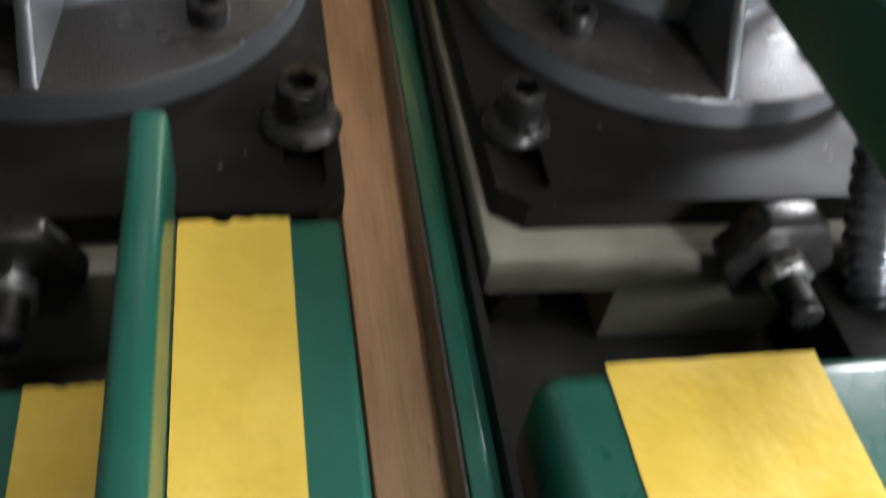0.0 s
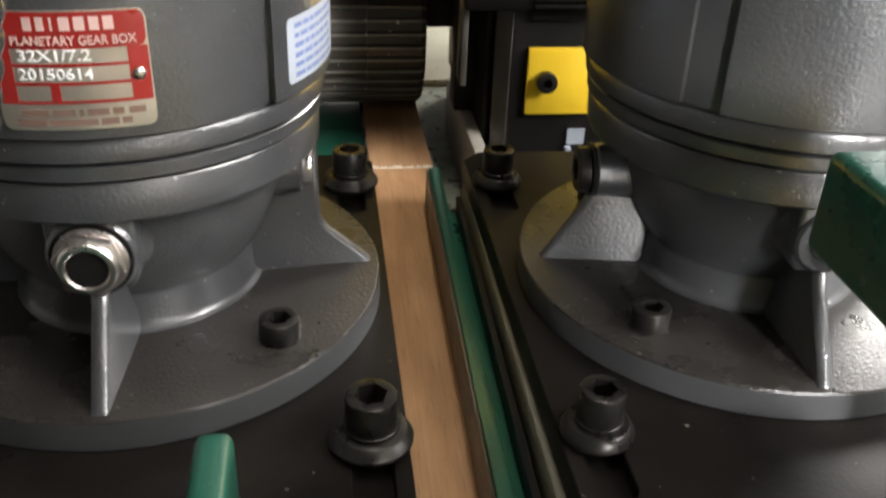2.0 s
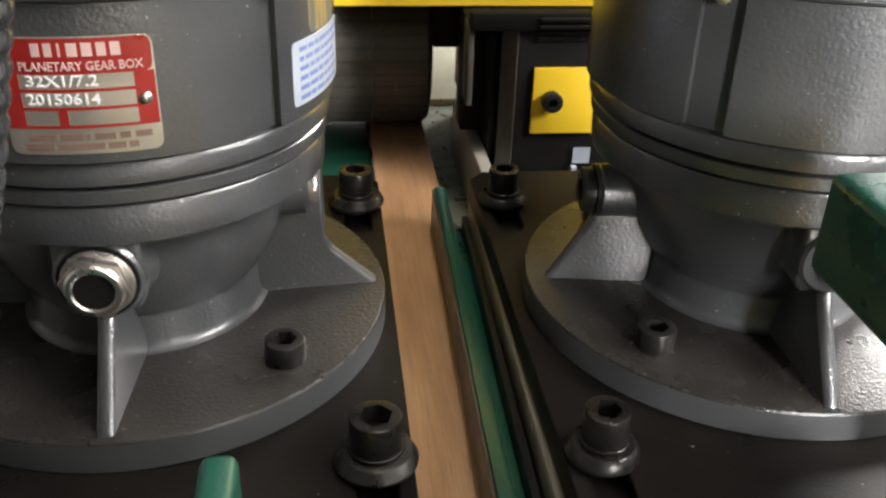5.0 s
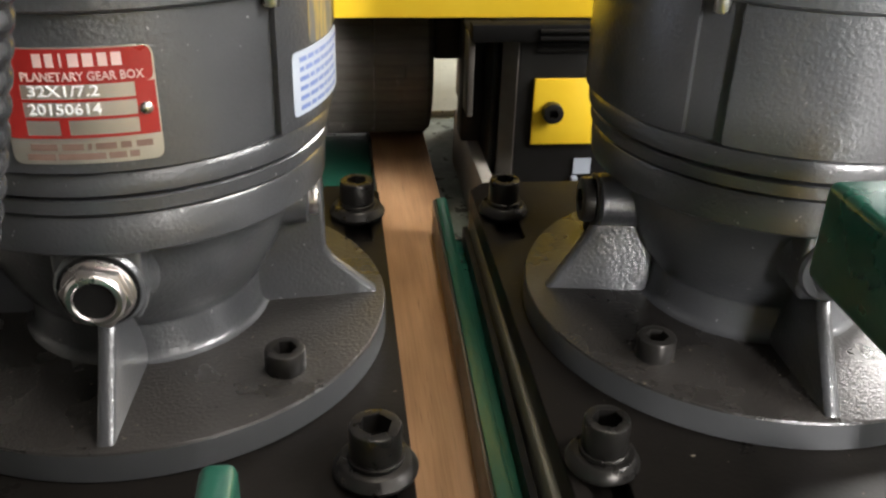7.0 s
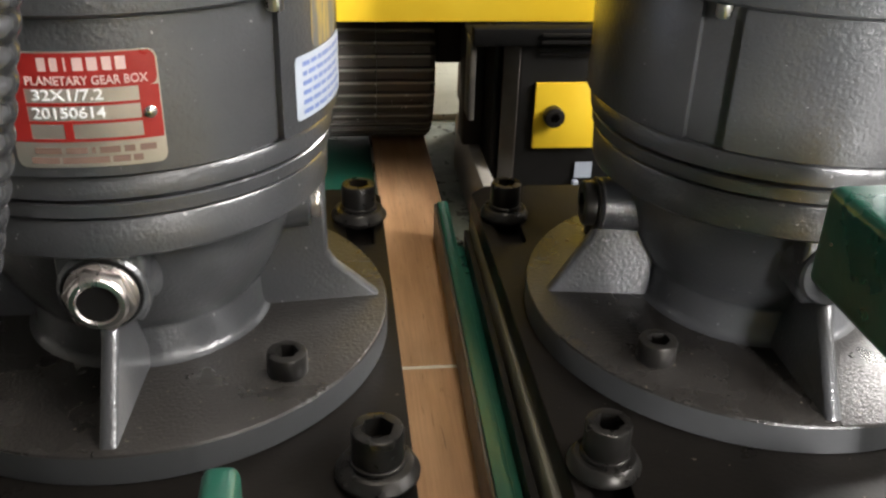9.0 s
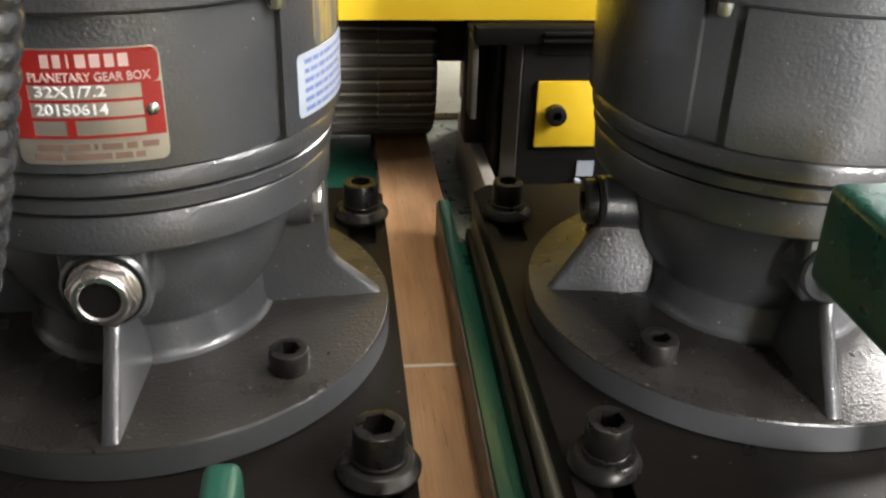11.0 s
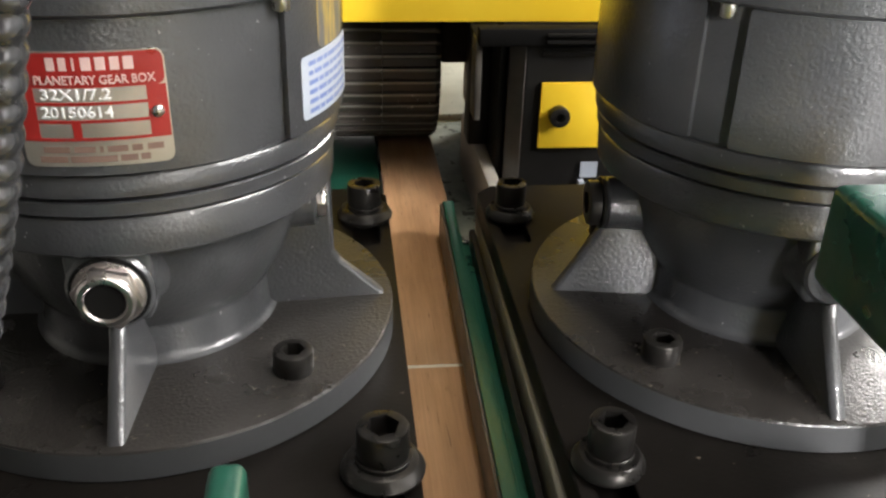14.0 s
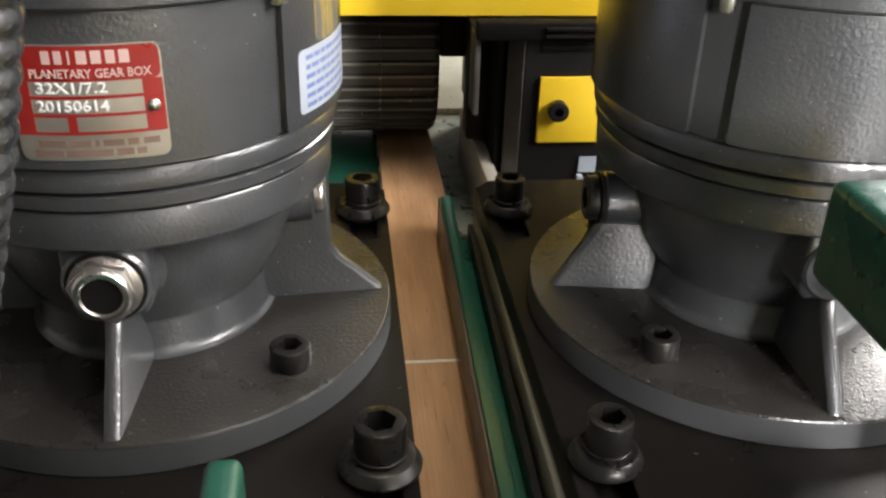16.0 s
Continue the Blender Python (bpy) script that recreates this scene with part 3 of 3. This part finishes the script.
        bm = bmesh.new()
        lathe(bm, [(0, 0.1606), (0.0026, 0.1607), (0.0030, 0.1614), (0.0030, 0.1656)], 16, pose(0.0872 * math.cos(radians(sa)), 0.0872 * math.sin(radians(sa)), 0))
        part("screw_tip", bm, BRIGHT, g, "bright screw end")
    if marked:
        maker_plate(g)
        sticker(g)
    return g


def maker_plate(g):
    r, a0, a1, z0, z1 = 0.0866, -101.0, -70.0, 0.1170, 0.1550
    bm = bmesh.new()
    cyl_patch(bm, r, a0, a1, z0, z1, 0.0005, 0.003)
    p = part("name_plate", bm, SILVER, g, "red and silver foil name plate")
    bm = bmesh.new()
    q = r + 0.0005
    cyl_patch(bm, q, a0 + 0.4, a1 - 0.4, 0.1434, z1 - 0.0004, 0.00012, 0.0026)
    cyl_patch(bm, q, -74.4, a1 - 0.3, 0.1262, 0.1434, 0.00012)
    cyl_patch(bm, q, a0 + 0.3, a0 + 4.0, 0.1262, 0.1434, 0.00012)
    for z in (0.1377, 0.1318, 0.1258):
        cyl_patch(bm, q, a0 + 0.4, a1 - 0.3, z, z + 0.0010, 0.00014)
    cyl_patch(bm, q, -90.2, -88.4, 0.1266, 0.1320, 0.00014)
    part("red_print", bm, RED, p)
    # maker's name drawn as plain bars
    for u, w in ((-92.6, 2.0), (-90.2, 1.8), (-88.1, 0.5), (-85.6, 2.4), (-82.8, 2.4), (-80.0, 2.2), (-77.3, 2.4)):
        bm = bmesh.new()
        cyl_patch(bm, q + 0.00012, u - w * 0.42, u + w * 0.42, 0.1490, 0.1532, 0.0001)
        part("name_bar", bm, PINK, p)
    bm = bmesh.new()
    lettering(bm, "PLANETARY GEAR BOX", 0.0040, q + 0.00012, -84.4, 0.1446, 0.87)
    part("heading", bm, PINK, p)
    bm = bmesh.new()
    lettering(bm, "32X1/7.2", 0.0050, q, -88.6, 0.1396, 1.18)
    part("stamped_number", bm, WHITE, p)
    bm = bmesh.new()
    lettering(bm, "20150614", 0.0050, q, -88.8, 0.1337, 1.12)
    part("stamped_number", bm, WHITE, p)
    bm = bmesh.new()
    for row, spans in ((0.1217, ((-97, -91.5), (-90.6, -86.2), (-85.4, -84.6), (-83.8, -79.6), (-78.8, -76.6), (-75.6, -72.2))),
                       (0.1184, ((-98, -92.2), (-91.6, -82.0), (-81.4, -77.8), (-77.2, -75.2)))):
        for u, v in spans:
            cyl_patch(bm, q, u, v, row, row + 0.0022, 0.0001)
    part("small_print", bm, INK, p)
    bm = bmesh.new()
    lathe(bm, [(0.0022, 0), (0.0020, 0.0007), (0.0012, 0.0012), (0, 0.0013)], 16,
          pose(q * math.cos(radians(-72.6)), q * math.sin(radians(-72.6)), 0.1345, 0, 0, -72.6) @ pose(0, 0, 0, 0, 90, 0))
    part("rivet", bm, BRIGHT, p, "small bright rivet")


def sticker(g):
    r, a0, a1, z0, z1 = 0.0867, -35.0, -4.0, 0.1180, 0.1418
    bm = bmesh.new()
    cyl_patch(bm, r, a0, a1, z0, z1, 0.0003, 0.002)
    p = part("notice_sticker", bm, STICKER, g, "white sticker with blue print")
    rnd = random.Random(9)
    for k in range(6):
        bm = bmesh.new()
        z = 0.1388 - 0.0036 * k
        u = a0 + 3.0
        while u < a1 - 6:
            w = rnd.uniform(1.6, 5.0)
            cyl_patch(bm, r + 0.0003, u, u + w, z - 0.0010, z + 0.0007, 0.00008)
            u += w + 0.7
        part("print_line", bm, BLUEINK, p)
    # smear of yellow paint above the sticker
    bm = bmesh.new()
    cyl_patch(bm, r, -27.0, -9.0, 0.1424, 0.1640, 0.00008, 0.004)
    part("paint_smear", bm, SMEAR, g, "smear of yellow paint")


def smear_material():
    m, nt, s = nodes("ochre_smear", 0.38)
    n = noise_node(nt, 60.0, 5.0, 0.65, (3.0, 3.0, 0.35))
    col = ramp(nt, n.outputs["Fac"], [(0.46, (0.09, 0.091, 0.095)), (0.56, (0.26, 0.19, 0.06)), (0.7, (0.38, 0.28, 0.06))])
    nt.links.new(col.outputs[0], s.inputs["Base Color"])
    return m


SMEAR = smear_material()


# ---- feed unit behind the gear motors ----
ROLL = (0.0, 0.4925, WOOD_TOP + 0.0662)


def feed_roller():
    R, n = 0.066, 40
    prof = []
    for k in range(n):
        for u, r in ((0.0, R - 0.0024), (0.56, R - 0.0024), (0.63, R - 0.0004), (0.67, R), (0.86, R), (0.92, R - 0.0005)):
            a = -2 * math.pi * (k + u) / n
            prof.append((r * math.cos(a), r * math.sin(a)))
    roller = thing("feed_roller", ROLL, "fluted steel feed roller pressing on the boards", "feed roller")
    for x0, x1, end in ((-0.0600, 0.0203, False), (0.0207, 0.0667, True)):
        bm = bmesh.new()
        xs = [(x0, 1.0), (x1 - 0.004, 1.0), (x1, 0.955)] if end else [(x0, 0.955), (x0 + 0.004, 1.0), (x1, 1.0)]
        rings = [[bm.verts.new((x, p * s, q * s)) for p, q in prof] for x, s in xs]
        m = len(prof)
        for a, b in zip(rings, rings[1:]):
            for i in range(m):
                bm.faces.new((a[i], a[(i + 1) % m], b[(i + 1) % m], b[i]))
        bm.faces.new(rings[0])
        bm.faces.new(rings[-1])
        bm.faces.ensure_lookup_table()
        for k in range(m * (len(rings) - 1)):
            if k % m % 6 == 3:
                bm.faces[k].material_index = 1
        ring = part("roller_ring", bm, STEEL, roller, sharp=25)
        ring.data.materials.append(WORNSTEEL)
    # bright nicks on the teeth along the seam of the two rings
    rnd = random.Random(21)
    bm = bmesh.new()
    for k in range(n):
        for x, chance in ((0.0196, 0.75), (0.0440, 0.3)):
            if rnd.random() < chance:
                a = -360 * (k + rnd.uniform(0.66, 0.84)) / n
                w, l = rnd.uniform(0.0006, 0.0013), rnd.uniform(0.0004, 0.0008)
                nick = bmesh.new()
                box(nick, x - l, x + l, R - 0.001, R + 0.0002, -w, w)
                nick.transform(pose(0, 0, 0, a, 0, 0))
                me = bpy.data.meshes.new("nick")
                nick.to_mesh(me)
                nick.free()
                bm.from_mesh(me)
                bpy.data.meshes.remove(me)
    tagged(part("seam_nicks", bm, BRIGHT, roller), "bright worn nicks along the seam", kind="stuff")
    bm = bmesh.new()
    lathe(bm, [(0, -0.1015), (0.016, -0.1015), (0.016, 0.0600), (0, 0.0600)], 32, pose(0, 0, 0, 0, 90, 0))
    part("shaft", bm, BRIGHT, roller)
    return roller


def feed_stand():
    s = thing("feed_stand", (0, 0, BED_TOP), "black painted feed stand with a yellow cover", "feed stand")
    h = -BED_TOP
    bm = bmesh.new()
    prism(bm, [(0.1037, 0.3395), (0.1135, 0.33), (0.30, 0.33), (0.30, 0.3712), (0.1037, 0.3712)], 0.0728 + h, pose(0, 0, (0.0728 + h) / 2), 0.0015)
    part("post", bm, BLACKPAINT, s)
    part("rear_post", boxes((0.1037, 0.30, 0.3842, 0.55, 0, 0.1 + h), bevel=0.0035), BLACKPAINT, s)
    part("post_web", boxes((0.1039, 0.2998, 0.3714, 0.384, 0, 0.0770 + h)), BLACKPAINT, s)
    part("side_wing", boxes((0.0980, 0.1034, 0.345, 0.53, 0.0 + h - 0.03, 0.072 + h), bevel=0.002), BLACKPAINT, s)
    bm = bmesh.new()
    prism(bm, [(0.330, 0.0195 + h), (0.3515, 0.0195 + h), (0.3515, 0.0755 + h), (0.338, 0.0755 + h), (0.330, 0.0690 + h)], 0.0042, pose(0.0808, 0, 0) @ pose(0, 0, 0, 90, 0, 90), 0.0008)
    # plate toned paler than the black paint to look lit
    part("bearing_plate", bm, LITSHADE, s, "dark steel bearing plate")
    bm = bmesh.new()
    prism(bm, [(0.1030, 0.3385), (0.1125, 0.3295), (0.1132, 0.3300), (0.1036, 0.3392)], 0.0710 + h, pose(0, 0, (0.0710 + h) / 2), 0.0002, 1)
    # added paler strip: light on the post's chamfer, put in as colour
    part("edge_light_strip", bm, LITSHADE, s, "paler strip painting the light on the post's edge")
    part("bearing_block", boxes((0.0817, 0.0978, 0.374, 0.40, 0.0 + h - 0.016, 0.0765 + h), bevel=0.002), BLACKPAINT, s)
    part("arm", boxes((-0.12, 0.30, 0.385, 0.54, 0.1015 + h, 0.12 + h), bevel=0.002), BLACKPAINT, s)
    part("arm_bracket", boxes((0.0690, 0.0978, 0.455, 0.54, 0.0237 + h, 0.1013 + h), bevel=0.002), BLACKPAINT, s)
    part("arm_lip", boxes((0.0795, 0.30, 0.3235, 0.3365, 0.0731 + h, 0.0848 + h), (0.0795, 0.30, 0.3367, 0.3705, 0.0731 + h, 0.0765 + h), bevel=0.001), DARK, s)
    for z, y in ((0.0655, 0.3275), (0.0695, 0.3275), (0.0750, 0.3210), (0.0800, 0.3210)):
        part("front_rib", boxes((0.125, 0.30, y, y + 0.0023, z + h, z + 0.0022 + h), bevel=0.0004), BLACKPAINT, s)
    part("cover", boxes((-0.32, 0.42, 0.372, 0.3835, 0.0775 + h, 0.160 + h), (-0.32, 0.42, 0.3837, 0.60, 0.1485 + h, 0.16 + h), bevel=0.001), YELLOWPAINT, s, "yellow painted sheet cover")
    part("yellow_plate", boxes((0.1245, 0.1705, 0.3265, 0.3298, -0.0003 + h, 0.0470 + h), bevel=0.0006), YELLOWPAINT, s, "small yellow painted plate")
    bm = bmesh.new()
    cap_screw(bm, 0.0072, 0.0072, 0.0034, pose(0.1376, 0.3264, 0.0243 + h, 90))
    part("plate_screw", bm, BLACKOX, s, "black socket head screw")
    part("paper_tag", boxes((0.1575, 0.170, 0.3280, 0.3286, -0.024 + h, -0.012 + h), (0.1560, 0.1600, 0.3225, 0.3278, -0.034 + h, -0.025 + h)), STICKER, s, "small white tag")
    part("front_foot", boxes((0.105, 0.29, 0.262, 0.3295, 0, -0.030 + h), bevel=0.002), BLACKPAINT, s)
    part("left_leg", boxes((-0.32, -0.10, 0.39, 0.54, 0, 0.101 + h), bevel=0.003), BLACKPAINT, s)


def rear_parts():
    # pale sheet added on the bed to paint its bright patch behind the roller
    single("lit_bed_sheet", boxes((0.0630, 0.30, 0.575, 1.40, BED_TOP, BED_TOP + 0.006), bevel=0.001), CREAM, (0, 0, 0), "pale cream sheet added for the brightly lit bed behind the roller", "outfeed plate")
    single("gib_strip", boxes((0.0880, 0.0972, 0.305, 0.46, BED_TOP, -0.0200), bevel=0.0008), WORNSTEEL, (0, 0, 0), "bare steel gib strip on the bed", "steel strip")


# ---- front guards with yellow film ----
def guard(name, x0, x1, y1, film, label, lip, ragged):
    """A green box guard with a strip of yellow film on its top."""
    g = thing(name, (0, 0, BED_TOP), label, "machine guard", "front guards")
    h = -BED_TOP
    part("shell", boxes((x0, x1, -0.95, y1, 0, h), bevel=lip, seg=4), GREEN, g)
    bm = bmesh.new()
    # film: a thin sheet with a slightly torn far edge
    n = 14
    rnd = random.Random(3)
    rows = []
    for j in range(2):
        row = []
        for i in range(n + 1):
            x = film[0] + (film[1] - film[0]) * i / n
            y = -0.94 if j == 0 else film[2] + ragged * (rnd.uniform(-0.0010, 0.0006) - (0.0012 if i in (5, 6) else 0))
            row.append((x, y))
        rows.append(row)
    lo = [[bm.verts.new((x, y, h + 0.0002)) for x, y in r] for r in rows]
    hi = [[bm.verts.new((x, y, h + 0.0006)) for x, y in r] for r in rows]
    for i in range(n):
        bm.faces.new((hi[0][i], hi[0][i + 1], hi[1][i + 1], hi[1][i]))
        bm.faces.new((lo[1][i], lo[1][i + 1], hi[1][i + 1], hi[1][i]))
    bm.faces.new((lo[0][0], lo[1][0], hi[1][0], hi[0][0]))
    bm.faces.new((lo[0][n], lo[1][n], hi[1][n], hi[0][n]))
    part("warning_film", bm, YELLOW, g, "yellow film strip with a ragged end")
    return g


def guards():
    guard("front_guard", -0.0450, 0.0112, -0.0490, (-0.0448, -0.0068, -0.0492), "green steel guard with a yellow film strip", 0.0035, 1.0)
    guard("front_guard", -0.175, -0.0578, -0.1135, (-0.0862, -0.0600, -0.1138), "green steel guard with a narrow yellow film strip", 0.003, 0.5)
    guard("front_guard", 0.0670, 0.27, -0.1180, (0.0912, 0.1672, -0.1183), "green steel guard with a broad yellow film strip", 0.009, 0.15)
    s = thing("upright_bar", (0, 0, BED_TOP), "green painted upright steel bar between the guards", "steel bar")
    h = -BED_TOP
    part("bar", boxes((-0.0576, -0.0452, -0.95, -0.0306, 0.003 + h, 0.0362 + h), bevel=0.0038, seg=4), GREEN, s)
    part("bar_foot", boxes((-0.0574, -0.0454, -0.95, -0.0500, 0, 0.0028 + h)), GREEN, s)
    b = thing("guard_box", (0, 0, -0.95), "dark green painted guard box reaching beside the gear motor", "machine guard")
    z = 0.95
    part("box", boxes((0.1240, 0.1790, -0.17, -0.0433, 0.1043 + z, 0.1355 + z), bevel=0.003, seg=3), GREEN, b)
    part("leg", boxes((0.43, 0.49, -0.17, -0.11, 0, 0.1041 + z), bevel=0.004), GREEN, b)
    part("leg_arm", boxes((0.1792, 0.49, -0.17, -0.11, 0.1043 + z, 0.1355 + z), bevel=0.003), GREEN, b)


# ---- clamps and hoses ----
def adjusting_screw(x, y, z, back):
    """Big hexagon against the base, a lock nut and a stud, pointing along -y; back: depth of the hexagon."""
    c = thing("adjusting_screw", (x, y, z), "black hexagon adjusting screw with a worn bright lock nut", "adjusting screw", "adjusting screws")
    m = along((0, -1, 0))
    bm = bmesh.new()
    R = 0.0238
    hexa = [(R * math.cos(math.pi * i / 3), R * math.sin(math.pi * i / 3)) for i in range(6)]
    prism(bm, hexa, back, m @ pose(0, 0, -back / 2), 0.0026, 2)
    part("hexagon", bm, BLACKOX, c)
    bm = bmesh.new()
    hexa = [(0.0102 * math.cos(math.pi * i / 3 + 0.35), 0.0102 * math.sin(math.pi * i / 3 + 0.35)) for i in range(6)]
    prism(bm, hexa, 0.0085, m @ pose(0, 0, 0.0045), 0.0009, 2)
    part("lock_nut", bm, BRIGHT, c, "worn bright hexagon nut")
    bm = bmesh.new()
    prof = [(0, 0.0088)]
    for k in range(7):
        prof += [(0.0066, 0.0088 + 0.0018 * k), (0.0058, 0.0088 + 0.0018 * k + 0.0009)]
    prof += [(0.0066, 0.0215), (0.0066, 0.0245), (0.0056, 0.0255), (0, 0.0255)]
    lathe(bm, prof, 24, m)
    part("stud", bm, BLACKOX, c, "threaded stud")


def hose(points, r, pitch, label):
    """Ribbed conduit along a smooth line."""
    pts = [Vector(p) for p in points]
    line = []
    for i in range(len(pts) - 1):
        p0, p1, p2, p3 = pts[max(0, i - 1)], pts[i], pts[i + 1], pts[min(len(pts) - 1, i + 2)]
        for k in range(24):
            t = k / 24
            line.append(0.5 * ((2 * p1) + (p2 - p0) * t + (2 * p0 - 5 * p1 + 4 * p2 - p3) * t * t + (3 * p1 - p0 - 3 * p2 + p3) * t ** 3))
    line.append(pts[-1])
    cum = [0.0]
    for a, b in zip(line, line[1:]):
        cum.append(cum[-1] + (b - a).length)
    step = pitch / 6
    bm = bmesh.new()
    rings = []
    s, j = 0.0, 0
    up = Vector((0.3, 1, 0.1)).normalized()
    while s < cum[-1]:
        while j < len(cum) - 2 and cum[j + 1] < s:
            j += 1
        f = (s - cum[j]) / max(1e-9, cum[j + 1] - cum[j])
        p = line[j].lerp(line[j + 1], f)
        d = (line[j + 1] - line[j]).normalized()
        u = d.cross(up).normalized()
        v = d.cross(u)
        ring = []
        for i in range(20):
            a = 2 * math.pi * i / 20
            q = r * (0.76 + 0.24 * abs(math.cos(math.pi * s / pitch - a / 2)) ** 0.7)
            ring.append(bm.verts.new(p + u * q * math.cos(a) + v * q * math.sin(a)))
        rings.append(ring)
        s += step
    for a, b in zip(rings, rings[1:]):
        for i in range(20):
            bm.faces.new((a[i], a[(i + 1) % 20], b[(i + 1) % 20], b[i]))
    return single("ribbed_conduit", bm, HOSE, (0, 0, 0), label, "conduit", "ribbed conduits", sharp=80)


# ---- boards ----
BOARD_LEN = 3.04
JOINT_A = 0.3473
W0, W1 = 0.0181, 0.0642


def board(label, fray):
    bm = boxes((W0, W1, -BOARD_LEN, -0.0025, BED_TOP, WOOD_TOP), bevel=0.0004, seg=1)
    ob = single("board", bm, WOOD, (0, 0, 0), label, "wooden board", "boards being fed")
    bm = bmesh.new()
    rnd = random.Random(5)
    n = 40
    for k in range(n):
        x = W0 + 0.0006 + (W1 - W0 - 0.0012) * k / n
        box(bm, x, x + (W1 - W0 - 0.0012) / n * 0.95, -0.0028, 0.0002 + fray * rnd.uniform(-0.0006, 0.0022), BED_TOP + 0.001, WOOD_TOP - 0.0003 + fray * rnd.uniform(-0.0004, 0.0012))
    part("end_fibres", bm, GLUE, ob, "pale frayed end grain")
    return ob


# ---- build ----
bed()
fence()
left_guide()
PL = (-0.205, 0.0142, -0.0455, 0.262)
PR = (0.0712, 0.292, -0.0452, 0.262)
LC, RC = (-0.0970, 0.1090), (0.1846, 0.1036)
BX = 0.0856
base_block("cast_base", -0.200, 0.0095, -0.0590, 0.250, None)
base_block("cast_base", 0.0688, 0.288, -0.0600, 0.255, (0.0700, 0.1250), -0.8)
left_bolts = [(0, 0), (0, 0.22), (2 * LC[0], 0), (2 * LC[0], 0.22)]
right_bolts = [(BX, -0.0032), (BX, 0.2168), (2 * RC[0] - BX, -0.0032), (2 * RC[0] - BX, 0.2168)]
mounting_plate(*PL, left_bolts, 0.010, 0.0105)
mounting_plate(*PR, right_bolts, 0.0115, 0.010)
for k, (bx, by) in enumerate(left_bolts + right_bolts):
    clamp_bolt(bx, by, 14 + 23 * k, 1.02 if k < 4 else 0.91)
gear_motor(*LC, 0, True, 1.7)
gear_motor(*RC, 180, False, -3.6)
roller = feed_roller()
feed_stand()
rear_parts()
guards()
adjusting_screw(-0.0960, -0.0700, -0.0040, 0.0108)
adjusting_screw(0.1745, -0.0765, -0.0040, 0.0150)
hose([(-0.0640, -0.05, 0.320), (-0.0790, -0.05, 0.215), (-0.0864, -0.05, 0.1834), (-0.0913, -0.05, 0.1612), (-0.0970, -0.05, 0.1387), (-0.1071, -0.05, 0.1048), (-0.1210, -0.053, 0.060), (-0.1260, -0.060, 0.0242)], 0.0058, 0.0070,
     "dark shiny ribbed metal conduit hanging beside the gear motor")
hose([(0.200, -0.040, 0.085), (0.208, -0.050, 0.050), (0.2145, -0.060, 0.018), (0.2195, -0.070, -0.008), (0.222, -0.080, -0.0245)], 0.0122, 0.0074,
     "black ribbed conduit running down beside the adjusting screw")
# black box added to fill the dark area right of the adjusting screw
jb = thing("dark_filler_box", (0.2410, -0.0882, BED_TOP), "black box added to fill the dark area beside the cast base", "junction box")
part("body", boxes((-0.039, 0.039, -0.0258, 0.0257, 0, 0.0378), bevel=0.002), BLACKPAINT, jb)
part("lid", boxes((-0.0395, 0.0395, -0.0262, 0.0261, 0.0380, 0.0440), bevel=0.002), BLACKPAINT, jb)
boards = [board("oak board stopped under the feed roller", 0), board("oak board fed along the green fence", 1), board("oak board following end to end", 0.1)]


# ---- movement ----
START, STOP = 3.55, 8.27
TRAVEL = BOARD_LEN - 0.2103


def fed(t):
    """Distance that the boards have gone at t seconds: short run-up, even speed, short stop."""
    ru, rd = 0.10, 0.12
    v = TRAVEL / (STOP - START - ru / 2 - rd / 2)
    if t <= START:
        return 0.0
    if t >= STOP:
        return TRAVEL
    u = t - START
    if u < ru:
        return v * u * u / (2 * ru)
    if t > STOP - rd:
        w = STOP - t
        return TRAVEL - v * w * w / (2 * rd)
    return v * (u - ru / 2)


def motions():
    times = [0.0, START - 0.03] + [START + 0.1 * k for k in range(48)] + [STOP + 0.03, 16.0]
    times = sorted({round(t, 3) for t in times})
    tip = [JOINT_A, JOINT_A - BOARD_LEN, JOINT_A - 2 * BOARD_LEN]
    for ob, y in zip(boards, [JOINT_A + BOARD_LEN, JOINT_A, JOINT_A - BOARD_LEN]):
        walk(ob, [(t, pose(0, y + fed(t), 0)) for t in times])
    walk(roller, [(t, pose(*ROLL, math.degrees(fed(t) / 0.066))) for t in times])


motions()
